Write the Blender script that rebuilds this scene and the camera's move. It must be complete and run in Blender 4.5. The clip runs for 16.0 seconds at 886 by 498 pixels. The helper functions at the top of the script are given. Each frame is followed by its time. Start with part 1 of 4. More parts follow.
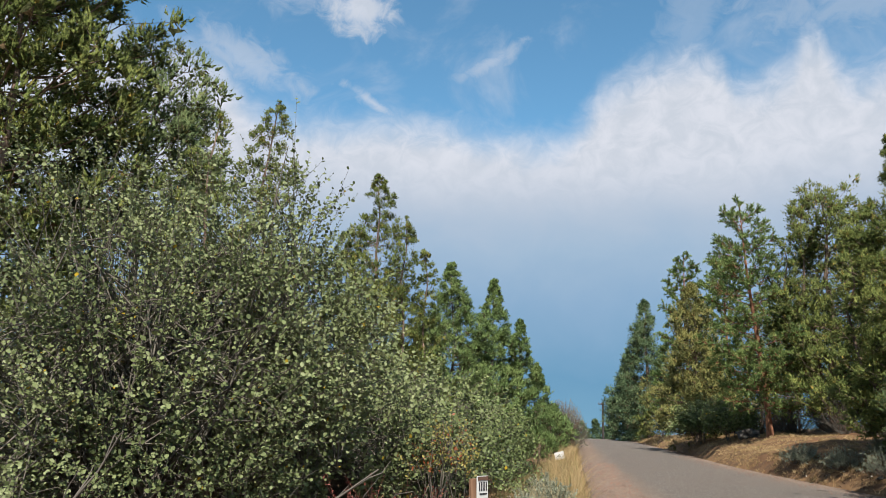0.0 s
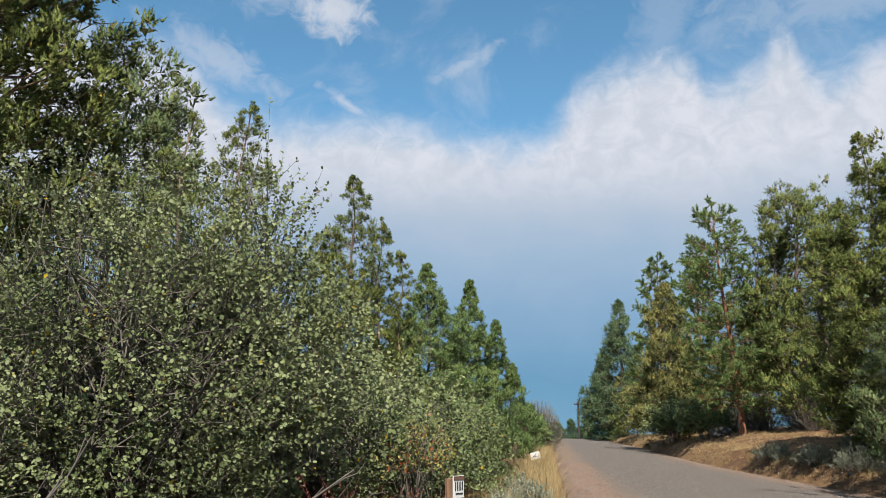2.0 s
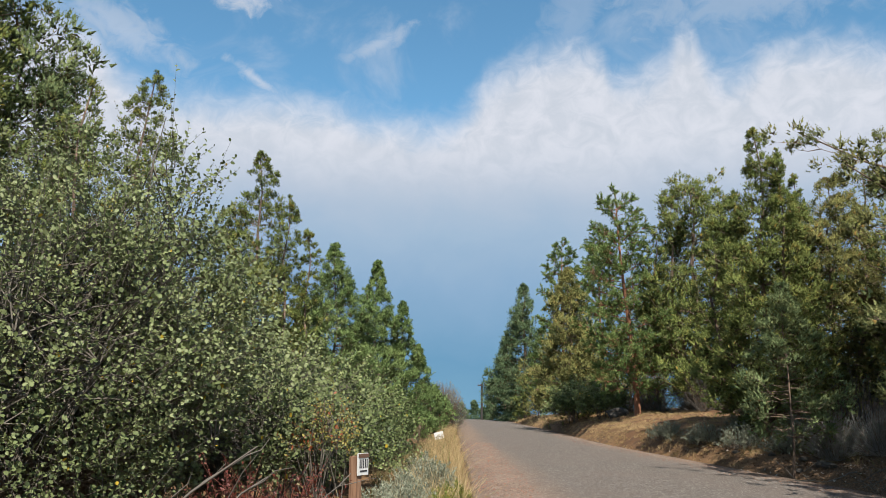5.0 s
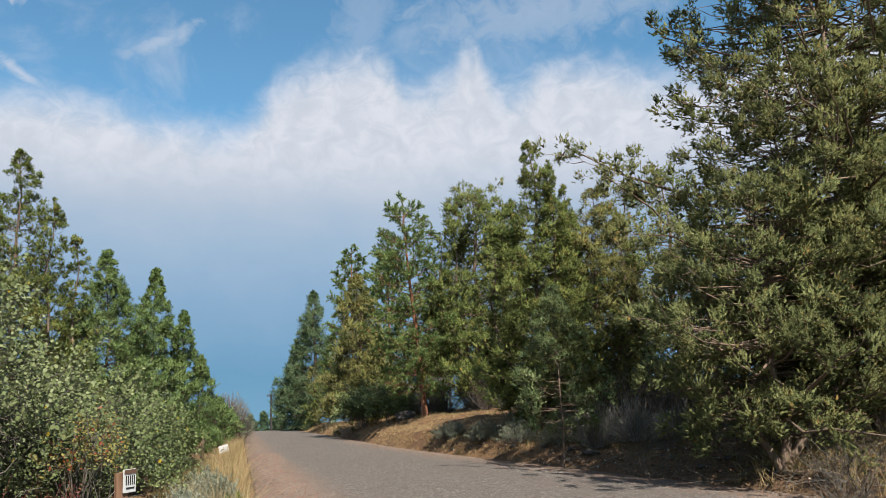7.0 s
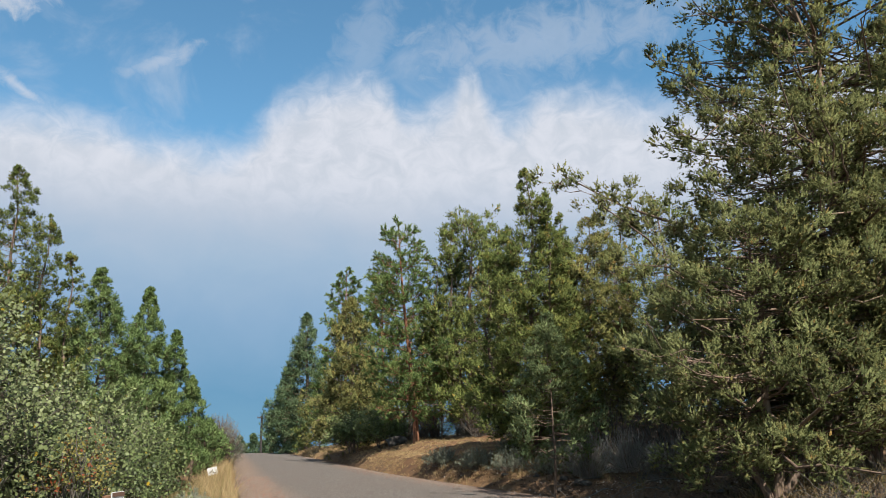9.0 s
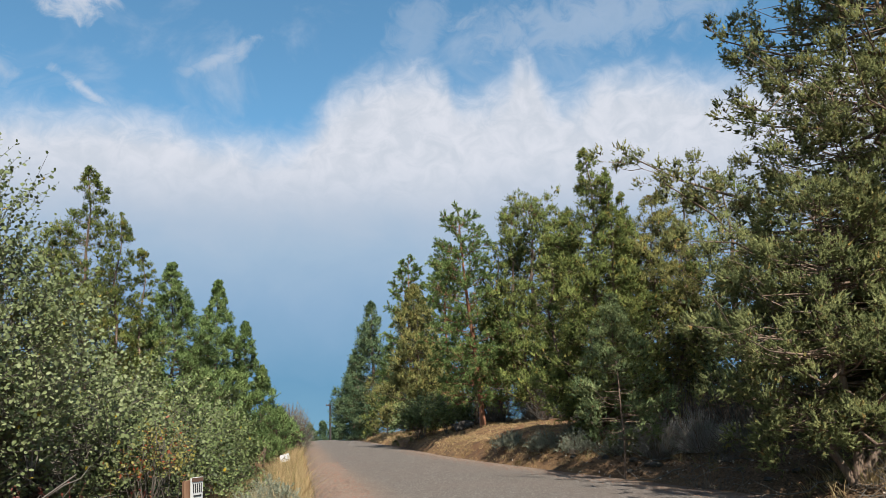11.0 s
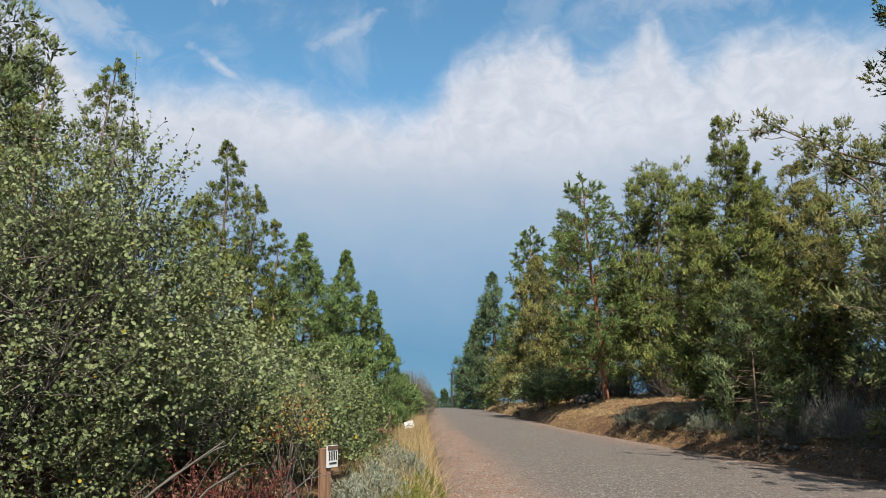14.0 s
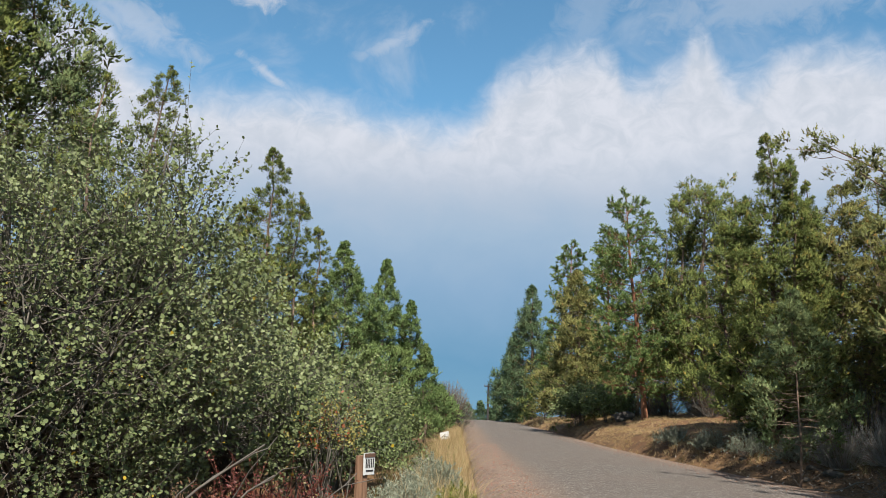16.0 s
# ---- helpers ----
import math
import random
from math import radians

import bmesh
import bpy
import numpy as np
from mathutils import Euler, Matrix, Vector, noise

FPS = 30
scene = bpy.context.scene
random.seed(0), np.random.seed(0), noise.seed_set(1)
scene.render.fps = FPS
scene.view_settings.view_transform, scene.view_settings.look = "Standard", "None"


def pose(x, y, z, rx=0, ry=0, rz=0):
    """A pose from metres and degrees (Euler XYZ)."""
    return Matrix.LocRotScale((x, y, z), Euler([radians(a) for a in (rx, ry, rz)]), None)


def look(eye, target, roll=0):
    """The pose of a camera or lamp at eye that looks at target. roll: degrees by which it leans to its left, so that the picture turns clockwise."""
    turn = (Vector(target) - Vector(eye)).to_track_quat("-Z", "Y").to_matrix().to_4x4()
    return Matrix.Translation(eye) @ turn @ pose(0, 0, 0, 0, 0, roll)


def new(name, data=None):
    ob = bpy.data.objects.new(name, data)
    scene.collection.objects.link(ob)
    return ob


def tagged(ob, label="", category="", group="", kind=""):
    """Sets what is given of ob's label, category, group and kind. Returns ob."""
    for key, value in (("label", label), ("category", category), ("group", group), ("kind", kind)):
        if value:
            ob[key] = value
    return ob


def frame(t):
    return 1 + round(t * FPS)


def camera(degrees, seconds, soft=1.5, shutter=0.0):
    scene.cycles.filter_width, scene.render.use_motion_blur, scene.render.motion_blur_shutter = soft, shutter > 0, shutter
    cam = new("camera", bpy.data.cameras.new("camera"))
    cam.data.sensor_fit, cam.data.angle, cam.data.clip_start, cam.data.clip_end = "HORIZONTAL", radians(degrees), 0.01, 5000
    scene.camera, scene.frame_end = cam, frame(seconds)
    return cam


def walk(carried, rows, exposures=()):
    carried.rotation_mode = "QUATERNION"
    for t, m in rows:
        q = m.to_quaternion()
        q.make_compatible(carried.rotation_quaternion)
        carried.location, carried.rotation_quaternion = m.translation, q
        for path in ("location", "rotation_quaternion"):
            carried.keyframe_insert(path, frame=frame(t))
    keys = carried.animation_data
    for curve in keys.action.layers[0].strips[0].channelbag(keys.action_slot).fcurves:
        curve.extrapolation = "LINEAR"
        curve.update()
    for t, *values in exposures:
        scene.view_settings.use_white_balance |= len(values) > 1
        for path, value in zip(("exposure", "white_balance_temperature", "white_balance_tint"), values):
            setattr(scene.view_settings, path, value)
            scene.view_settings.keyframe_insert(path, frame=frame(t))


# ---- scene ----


# ---------------------------------------------------------------- camera
def view(x, y, z, turn, tilt, lean):
    """Eye in metres; degrees to the right of the road, above the horizon, and of roll."""
    a, b = radians(turn), radians(tilt)
    way = Vector((math.sin(a) * math.cos(b), math.cos(a) * math.cos(b), math.sin(b)))
    return look((x, y, z), Vector((x, y, z)) + way, lean)


cam = camera(57.13, 16.0, soft=0.4)
walk(cam, [
    (0, view(-0.029, 0.004, 1.638, -10.527, 12.486, 1.647)),
    (0.5, view(-0.023, 0.014, 1.64, -10.031, 12.619, 1.351)),
    (1, view(-0.027, 0.008, 1.633, -9.654, 12.755, 1.288)),
    (1.5, view(-0.039, 0.039, 1.645, -9.296, 12.813, 1.293)),
    (2, view(-0.026, 0.012, 1.625, -8.762, 12.64, 1.011)),
    (2.5, view(-0.036, 0.048, 1.607, -5.436, 11.624, 1.04)),
    (3, view(-0.048, 0.056, 1.606, -4.051, 11.273, 1.201)),
    (3.5, view(-0.051, 0.058, 1.606, -3.521, 10.988, 1.307)),
    (6, view(0.017, -0.018, 1.574, 1.623, 11.774, -0.105)),
    (6.5, view(0.059, -0.025, 1.557, 6.128, 11.704, -1.095)),
    (7, view(0.07, -0.041, 1.561, 12.772, 11.821, -2.235)),
    (7.5, view(0.041, -0.053, 1.58, 14.476, 12.646, -1.883)),
    (8, view(0.051, -0.07, 1.574, 14.577, 13.21, -1.438)),
    (8.5, view(0.056, -0.032, 1.579, 13.984, 13.474, -1.187)),
    (9, view(0.059, -0.042, 1.581, 13.162, 13.55, -1.022)),
    (9.5, view(0.07, -0.034, 1.572, 12.126, 13.471, -1.184)),
    (10, view(0.055, -0.045, 1.567, 10.116, 13.395, -1.24)),
    (12.5, view(0.04, -0.024, 1.558, 8.371, 10.995, -2.118)),
    (13, view(0.012, 0.041, 1.602, 7.75, 10.627, -2.174)),
    (13.5, view(-0.021, 0.037, 1.621, 2.936, 10.868, -0.872)),
    (14, view(-0.033, 0.051, 1.615, 0.081, 10.719, 0.141)),
    (14.5, view(-0.046, 0.038, 1.619, -0.997, 10.802, 0.759)),
    (15, view(-0.051, 0.02, 1.619, -1.882, 11.048, 1.437)),
    (15.5, view(-0.043, 0.013, 1.612, -2.356, 11.346, 2.007)),
    (16, view(-0.046, 0.012, 1.614, -2.825, 11.428, 2.303)),
])

# ---------------------------------------------------------------- light
SUN_AZ, SUN_EL = radians(170), radians(49)
sun_way = Vector((math.sin(SUN_AZ) * math.cos(SUN_EL), math.cos(SUN_AZ) * math.cos(SUN_EL), math.sin(SUN_EL)))
sun = new("sun", bpy.data.lights.new("sun", "SUN"))
sun.data.energy, sun.data.angle, sun.data.color = 5.0, radians(0.6), (1.0, 0.94, 0.84)
sun.matrix_world = look(sun_way * 60, (0, 0, 0))
scene.view_settings.exposure = 1.0


class Nodes:
    """Short hand for node trees."""

    def __init__(self, tree):
        self.tree = tree
        tree.nodes.clear()

    def add(self, kind, **values):
        n = self.tree.nodes.new(kind)
        for key, value in values.items():
            setattr(n, key, value)
        return n

    def link(self, a, b):
        if hasattr(a, "outputs"):
            a = a.outputs[0]
        if hasattr(a, "is_linked"):
            self.tree.links.new(a, b)
        else:
            b.default_value = a

    def math(self, op, a, b=0.0, c=0.0, clamp=False):
        n = self.add("ShaderNodeMath", operation=op, use_clamp=clamp)
        for i, v in enumerate((a, b, c)):
            self.link(v, n.inputs[i])
        return n.outputs[0]

    def smooth(self, v, lo, hi, a=0.0, b=1.0):
        n = self.add("ShaderNodeMapRange", interpolation_type="SMOOTHSTEP")
        for i, q in enumerate((v, lo, hi, a, b)):
            self.link(q, n.inputs[i])
        return n.outputs[0]

    def noise(self, scale, detail=4.0, rough=0.55, at=None, warp=0.0):
        n = self.add("ShaderNodeTexNoise")
        n.inputs["Scale"].default_value, n.inputs["Detail"].default_value = scale, detail
        n.inputs["Roughness"].default_value, n.inputs["Distortion"].default_value = rough, warp
        if at is not None:
            self.link(at, n.inputs["Vector"])
        return n.outputs[0]

    def mix(self, f, a, b):
        n = self.add("ShaderNodeMix", data_type="RGBA")
        self.link(f, n.inputs[0])
        for v, i in ((a, 6), (b, 7)):
            self.link((*v, 1.0) if isinstance(v, tuple) else v, n.inputs[i])
        return n.outputs[2]

    def ramp(self, f, *stops):
        n = self.add("ShaderNodeValToRGB")
        e = n.color_ramp.elements
        while len(e) < len(stops):
            e.new(0.5)
        for el, (p, c) in zip(e, stops):
            el.position, el.color = p, (*c, 1.0)
        self.link(f, n.inputs[0])
        return n.outputs[0]


# upper rim of the cloud bank: degrees right of the road, degrees up
RIM = [(-45, 26), (-28.5, 25.2), (-24.5, 22.3), (-20, 21.7), (-14.4, 22.2), (-10, 21.8), (-6, 21.2), (-2.6, 20.9), (-0.8, 21.9),
       (1.2, 24.2), (4.5, 25.8), (7.3, 26.2), (9.4, 25.6), (10.7, 24.0), (13, 24.4), (14.3, 25.2), (15.3, 26.6), (16.3, 25.3),
       (18.6, 23.4), (20.9, 24.6), (25, 24.6), (28.6, 23.6), (45, 24.5)]
world = bpy.data.worlds.new("world")
scene.world = world
world.use_nodes = True
w = Nodes(world.node_tree)
sky = w.add("ShaderNodeTexSky", sky_type="NISHITA", sun_disc=False, sun_elevation=SUN_EL, sun_rotation=SUN_AZ, altitude=1200)
sky.air_density, sky.dust_density, sky.ozone_density = 1.0, 0.4, 2.0
at = w.add("ShaderNodeTexCoord").outputs["Generated"]
xyz = w.add("ShaderNodeSeparateXYZ")
w.link(at, xyz.inputs[0])
az = w.math("DEGREES", w.math("ARCTAN2", xyz.outputs[0], xyz.outputs[1]))
el = w.math("DEGREES", w.math("ARCSINE", xyz.outputs[2]))
plane = w.add("ShaderNodeCombineXYZ")
w.link(az, plane.inputs[0]), w.link(w.math("MULTIPLY", el, 1.25), plane.inputs[1])
broad = w.noise(0.16, 6, 0.55, plane.outputs[0], 0.3)
fine = w.noise(0.55, 7, 0.6, plane.outputs[0], 0.6)
veil = w.noise(0.10, 5, 0.6, plane.outputs[0], 1.2)
rim = w.add("ShaderNodeFloatCurve")
curve = rim.mapping.curves[0]
while len(curve.points) < len(RIM):
    curve.points.new(0.5, 0.5)
for p, (a, e) in zip(curve.points, RIM):
    p.location = ((a + 45) / 90, (e - 15) / 15)
rim.mapping.update()
w.link(w.math("DIVIDE", w.math("ADD", az, 45.0), 90.0), rim.inputs["Value"])
top = w.math("MULTIPLY_ADD", rim.outputs[0], 15.0, 15.0)
wob = w.math("ADD", w.math("MULTIPLY", w.math("SUBTRACT", broad, 0.5), 2.4), w.math("MULTIPLY", w.math("SUBTRACT", fine, 0.5), 2.2))
depth = w.math("SUBTRACT", w.math("ADD", top, wob), el)          # degrees below the rim
bank = w.smooth(depth, -0.9, 3.2)


def puff(a, e, ra, re, tilt, power):
    """A loose scrap of cloud."""
    c, s = math.cos(radians(tilt)), math.sin(radians(tilt))
    da, de = w.math("SUBTRACT", az, a), w.math("SUBTRACT", el, e)
    p = w.math("DIVIDE", w.math("ADD", w.math("MULTIPLY", da, c), w.math("MULTIPLY", de, s)), ra)
    q = w.math("DIVIDE", w.math("SUBTRACT", w.math("MULTIPLY", de, c), w.math("MULTIPLY", da, s)), re)
    r = w.math("SQRT", w.math("ADD", w.math("MULTIPLY", p, p), w.math("MULTIPLY", q, q)))
    r = w.math("ADD", r, w.math("MULTIPLY", w.math("SUBTRACT", fine, 0.5), 2.4))
    return w.smooth(r, 1.15, 0.1, 0.0, power)


scraps = puff(-17.6, 28.6, 3.4, 2.0, -8, 0.9)
for one in (puff(-22.5, 29, 3, 1.4, 10, 0.35), puff(-7.2, 25.5, 3.2, 0.75, 24, 0.5), puff(-16, 22.4, 2.6, 0.5, -28, 0.65),
            puff(-25.5, 24.4, 6, 1.6, -20, 0.5), puff(21, 27.6, 14, 2.6, 4, 0.36), puff(7.5, 27.5, 5, 2.4, 70, 0.25)):
    scraps = w.math("MAXIMUM", scraps, one)
thin = w.math("MULTIPLY", w.smooth(veil, 0.48, 0.78), 0.30)
# out of view, behind and overhead: broken clouds added to brighten the shade
unseen_sky = w.math("MAXIMUM", w.smooth(w.math("ABSOLUTE", az), 55.0, 80.0), w.smooth(el, 34.0, 48.0, 0.0, 0.45))
loose = w.math("MULTIPLY", w.smooth(broad, 0.4, 0.58), 0.85)
bank = w.math("ADD", w.math("MULTIPLY", bank, w.math("SUBTRACT", 1.0, unseen_sky)), w.math("MULTIPLY", loose, unseen_sky))
body = w.math("MAXIMUM", w.math("MAXIMUM", bank, scraps), thin)
white = w.mix(w.smooth(fine, 0.3, 0.7), (0.6, 0.65, 0.735), (0.72, 0.75, 0.83))
grey = w.ramp(w.math("DIVIDE", w.math("ADD", el, w.math("MULTIPLY", w.math("SUBTRACT", broad, 0.5), 5.0)), 24.0),
              (0.0, (0.19, 0.39, 0.56)), (0.14, (0.16, 0.35, 0.54)), (0.36, (0.27, 0.43, 0.62)), (0.52, (0.365, 0.5, 0.66)),
              (0.68, (0.49, 0.57, 0.69)), (0.8, (0.62, 0.67, 0.765)))
cloud = w.mix(w.smooth(el, 14.0, 20.0), grey, white)
blue = w.add("ShaderNodeMix", data_type="RGBA", blend_type="MULTIPLY")
blue.inputs[0].default_value = 1.0
w.link(sky, blue.inputs[6])
blue.inputs[7].default_value = (0.125, 0.183, 0.176, 1)
out = w.add("ShaderNodeOutputWorld")
bg = w.add("ShaderNodeBackground")
w.link(w.mix(body, blue.outputs[2], cloud), bg.inputs[0])
bg.inputs[1].default_value = 0.5
w.link(bg, out.inputs[0])


# ---------------------------------------------------------------- materials
def surface(name, build, rough=0.8, bump=0.0, thin=0.0, metal=0.0, spec=0.3):
    """build(n, p) returns the base colour and a height for the relief; thin: share of light that comes through a leaf."""
    m = bpy.data.materials.new(name)
    m.use_nodes = True
    n = Nodes(m.node_tree)
    end = n.add("ShaderNodeOutputMaterial")
    b = n.add("ShaderNodeBsdfPrincipled")
    place = n.add("ShaderNodeTexCoord").outputs["Object"]
    colour, height = build(n, place)
    n.link((*colour, 1.0) if isinstance(colour, tuple) else colour, b.inputs["Base Color"])
    b.inputs["Roughness"].default_value, b.inputs["Metallic"].default_value = rough, metal
    b.inputs["Specular IOR Level"].default_value = spec
    if bump and height is not None:
        k = n.add("ShaderNodeBump")
        k.inputs["Strength"].default_value, k.inputs["Distance"].default_value = 1.0, bump
        n.link(height, k.inputs["Height"])
        n.link(k, b.inputs["Normal"])
    if thin:
        t = n.add("ShaderNodeBsdfTranslucent")
        n.link((*colour, 1.0) if isinstance(colour, tuple) else colour, t.inputs[0])
        mix = n.add("ShaderNodeMixShader")
        mix.inputs[0].default_value = thin
        n.link(b, mix.inputs[1]), n.link(t, mix.inputs[2])
        b = mix
    n.link(b, end.inputs[0])
    return m


def leafy(name, dark, mid, light, odd=None, odd_share=0.0, patch=0.7, rough=0.7, thin=0.25, spec=0.1, single=0.5, grain=0):
    """Foliage: patches of tone over the crown, and a tone for every blade or leaf."""
    def build(n, p):
        island = n.add("ShaderNodeNewGeometry").outputs["Random Per Island"]
        tone = n.math("ADD", n.math("MULTIPLY", n.smooth(n.noise(patch, 3, 0.6, p), 0.3, 0.7), 1 - single), n.math("MULTIPLY", island, single))
        c = n.ramp(tone, (0.05, dark), (0.5, mid), (0.95, light))
        if odd:
            c = n.mix(n.math("LESS_THAN", n.math("FRACT", n.math("MULTIPLY", island, 37.7)), odd_share), c, odd)
        if not grain:
            return c, None
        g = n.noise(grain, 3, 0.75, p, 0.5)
        # hollows of the grain coloured darker: painted shade between the twiglets
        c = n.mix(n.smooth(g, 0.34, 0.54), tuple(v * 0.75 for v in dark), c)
        if odd:
            c = n.mix(n.math("MULTIPLY", n.smooth(n.noise(grain * 0.12, 3, 0.6, p), 0.56, 0.7), 0.55), c, odd)
        return c, g
    return surface(name, build, rough, 1.2 / grain if grain else 0, thin, 0, spec)


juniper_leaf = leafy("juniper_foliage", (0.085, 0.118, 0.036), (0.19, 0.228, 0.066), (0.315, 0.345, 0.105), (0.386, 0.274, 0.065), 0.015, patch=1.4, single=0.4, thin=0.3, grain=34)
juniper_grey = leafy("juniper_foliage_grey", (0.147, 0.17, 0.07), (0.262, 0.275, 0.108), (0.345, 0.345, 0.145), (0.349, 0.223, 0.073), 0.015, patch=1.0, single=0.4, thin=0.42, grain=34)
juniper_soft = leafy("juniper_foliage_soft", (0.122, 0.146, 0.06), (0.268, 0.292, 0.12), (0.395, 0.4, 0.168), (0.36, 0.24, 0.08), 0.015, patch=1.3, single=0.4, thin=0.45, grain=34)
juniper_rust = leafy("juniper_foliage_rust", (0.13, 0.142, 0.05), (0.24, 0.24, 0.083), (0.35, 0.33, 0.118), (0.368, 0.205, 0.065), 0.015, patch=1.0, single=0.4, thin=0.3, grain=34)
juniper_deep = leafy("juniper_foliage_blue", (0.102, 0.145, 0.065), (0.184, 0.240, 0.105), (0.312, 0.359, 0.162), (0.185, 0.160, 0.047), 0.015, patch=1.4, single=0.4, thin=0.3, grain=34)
# dead brown inner foliage, toned darker to paint the shade inside the crowns
shade_toned_leaf = leafy("shade_toned_fill", (0.042, 0.048, 0.02), (0.084, 0.09, 0.037), (0.14, 0.14, 0.06), (0.14, 0.095, 0.05), 0.12, 1.6, single=0.5, thin=0.26, grain=40)
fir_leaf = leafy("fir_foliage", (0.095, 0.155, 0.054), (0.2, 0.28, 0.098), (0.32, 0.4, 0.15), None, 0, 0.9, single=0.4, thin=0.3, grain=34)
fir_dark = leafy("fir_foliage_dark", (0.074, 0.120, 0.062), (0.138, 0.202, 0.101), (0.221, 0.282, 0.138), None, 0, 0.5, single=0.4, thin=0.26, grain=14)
pine_leaf = leafy("pine_needles", (0.05, 0.085, 0.03), (0.13, 0.185, 0.06), (0.235, 0.29, 0.1), (0.144, 0.101, 0.0432), 0.03, 0.6)
shrub_leaf = leafy("shrub_leaf", (0.035, 0.048, 0.02), (0.125, 0.15, 0.062), (0.225, 0.25, 0.13), (0.302, 0.216, 0.0216), 0.006, 1.1, 0.5, 0.2, 0.12)
shrub_green = leafy("green_shrub_leaf", (0.036, 0.052, 0.02), (0.1, 0.128, 0.046), (0.2, 0.225, 0.1), (0.252, 0.202, 0.0288), 0.01, 1.1, 0.5, 0.1, 0.12)
yellow_leaf = leafy("autumn_leaf", (0.09, 0.105, 0.03), (0.19, 0.17, 0.042), (0.3, 0.24, 0.06), (0.2, 0.06, 0.02), 0.2, 2.0, 0.5, 0.35, 0.4)
red_leaf = leafy("red_leaf", (0.045, 0.01, 0.009), (0.1, 0.018, 0.013), (0.15, 0.04, 0.02), (0.144, 0.108, 0.036), 0.12, 2.0, 0.5, 0.3, 0.4)
sage_leaf = leafy("sage_leaf", (0.13, 0.14, 0.1), (0.2, 0.215, 0.155), (0.3, 0.315, 0.245), None, 0, 1.5, 0.8, 0.15)
weed_leaf = leafy("weed_leaf", (0.0648, 0.0864, 0.0216), (0.137, 0.158, 0.036), (0.245, 0.245, 0.0648), (0.302, 0.245, 0.0288), 0.1, 1.5, 0.6, 0.3)
dry_grass = leafy("dry_grass", (0.24, 0.16, 0.075), (0.35, 0.255, 0.13), (0.46, 0.36, 0.205), (0.158, 0.173, 0.0504), 0.06, 0.9, 0.7, 0.3)
straw_grass = leafy("straw_grass", (0.2, 0.13, 0.066), (0.31, 0.215, 0.11), (0.42, 0.315, 0.17), (0.14, 0.12, 0.05), 0.1, 0.9, 0.7, 0.2)
dull_grass = leafy("dull_grass", (0.0936, 0.0756, 0.036), (0.151, 0.119, 0.0576), (0.216, 0.173, 0.0864), (0.115, 0.13, 0.0504), 0.15, 0.9, 0.75, 0.2)
litter_bits = leafy("leaf_litter", (0.035, 0.022, 0.014), (0.095, 0.06, 0.036), (0.2, 0.135, 0.085), (0.3, 0.27, 0.23), 0.16, 1.5, 0.85, 0.0)
stone_bits = leafy("gravel", (0.075, 0.06, 0.05), (0.13, 0.10, 0.082), (0.22, 0.195, 0.175), (0.15, 0.085, 0.06), 0.3, 2.0, 0.85, 0.0)
shoulder_stone = leafy("shoulder_gravel_stone", (0.07, 0.05, 0.04), (0.14, 0.1, 0.08), (0.25, 0.205, 0.175), (0.2, 0.1, 0.07), 0.25, 2.0, 0.85, 0.0)
dead_twig = leafy("dead_twig", (0.03, 0.024, 0.02), (0.062, 0.05, 0.04), (0.115, 0.1, 0.085), (0.158, 0.0936, 0.0576), 0.2, 1.2, 0.85, 0.0)

grey_twig = leafy("weathered_twig", (0.05, 0.043, 0.037), (0.105, 0.093, 0.08), (0.19, 0.172, 0.15), (0.17, 0.11, 0.075), 0.15, 1.2, 0.85, 0.0)
bleached_twig = leafy("bleached_twig", (0.14, 0.13, 0.12), (0.25, 0.235, 0.22), (0.38, 0.36, 0.34), (0.17, 0.11, 0.075), 0.12, 1.2, 0.85, 0.0)


def barky(name, a, b, size):
    def build(n, p):
        stretch = n.add("ShaderNodeMapping")
        stretch.inputs["Scale"].default_value = (size, size, size * 0.16)
        n.link(p, stretch.inputs["Vector"])
        f = n.noise(1.0, 7, 0.65, stretch.outputs[0], 0.8)
        big = n.noise(1.3, 3, 0.5, p)
        return n.mix(n.smooth(n.math("ADD", n.math("MULTIPLY", f, 0.7), n.math("MULTIPLY", big, 0.3)), 0.34, 0.64), a, b), f
    return surface(name, build, 0.9, 0.02, spec=0.15)


juniper_bark = barky("juniper_bark", (0.06, 0.042, 0.033), (0.21, 0.15, 0.112), 16)
pine_bark = barky("pine_bark", (0.07, 0.032, 0.02), (0.28, 0.13, 0.075), 9)
shrub_bark = barky("shrub_bark", (0.045, 0.038, 0.03), (0.135, 0.12, 0.10), 26)
red_bark = barky("red_stem", (0.0864, 0.0288, 0.0216), (0.194, 0.0792, 0.0576), 26)


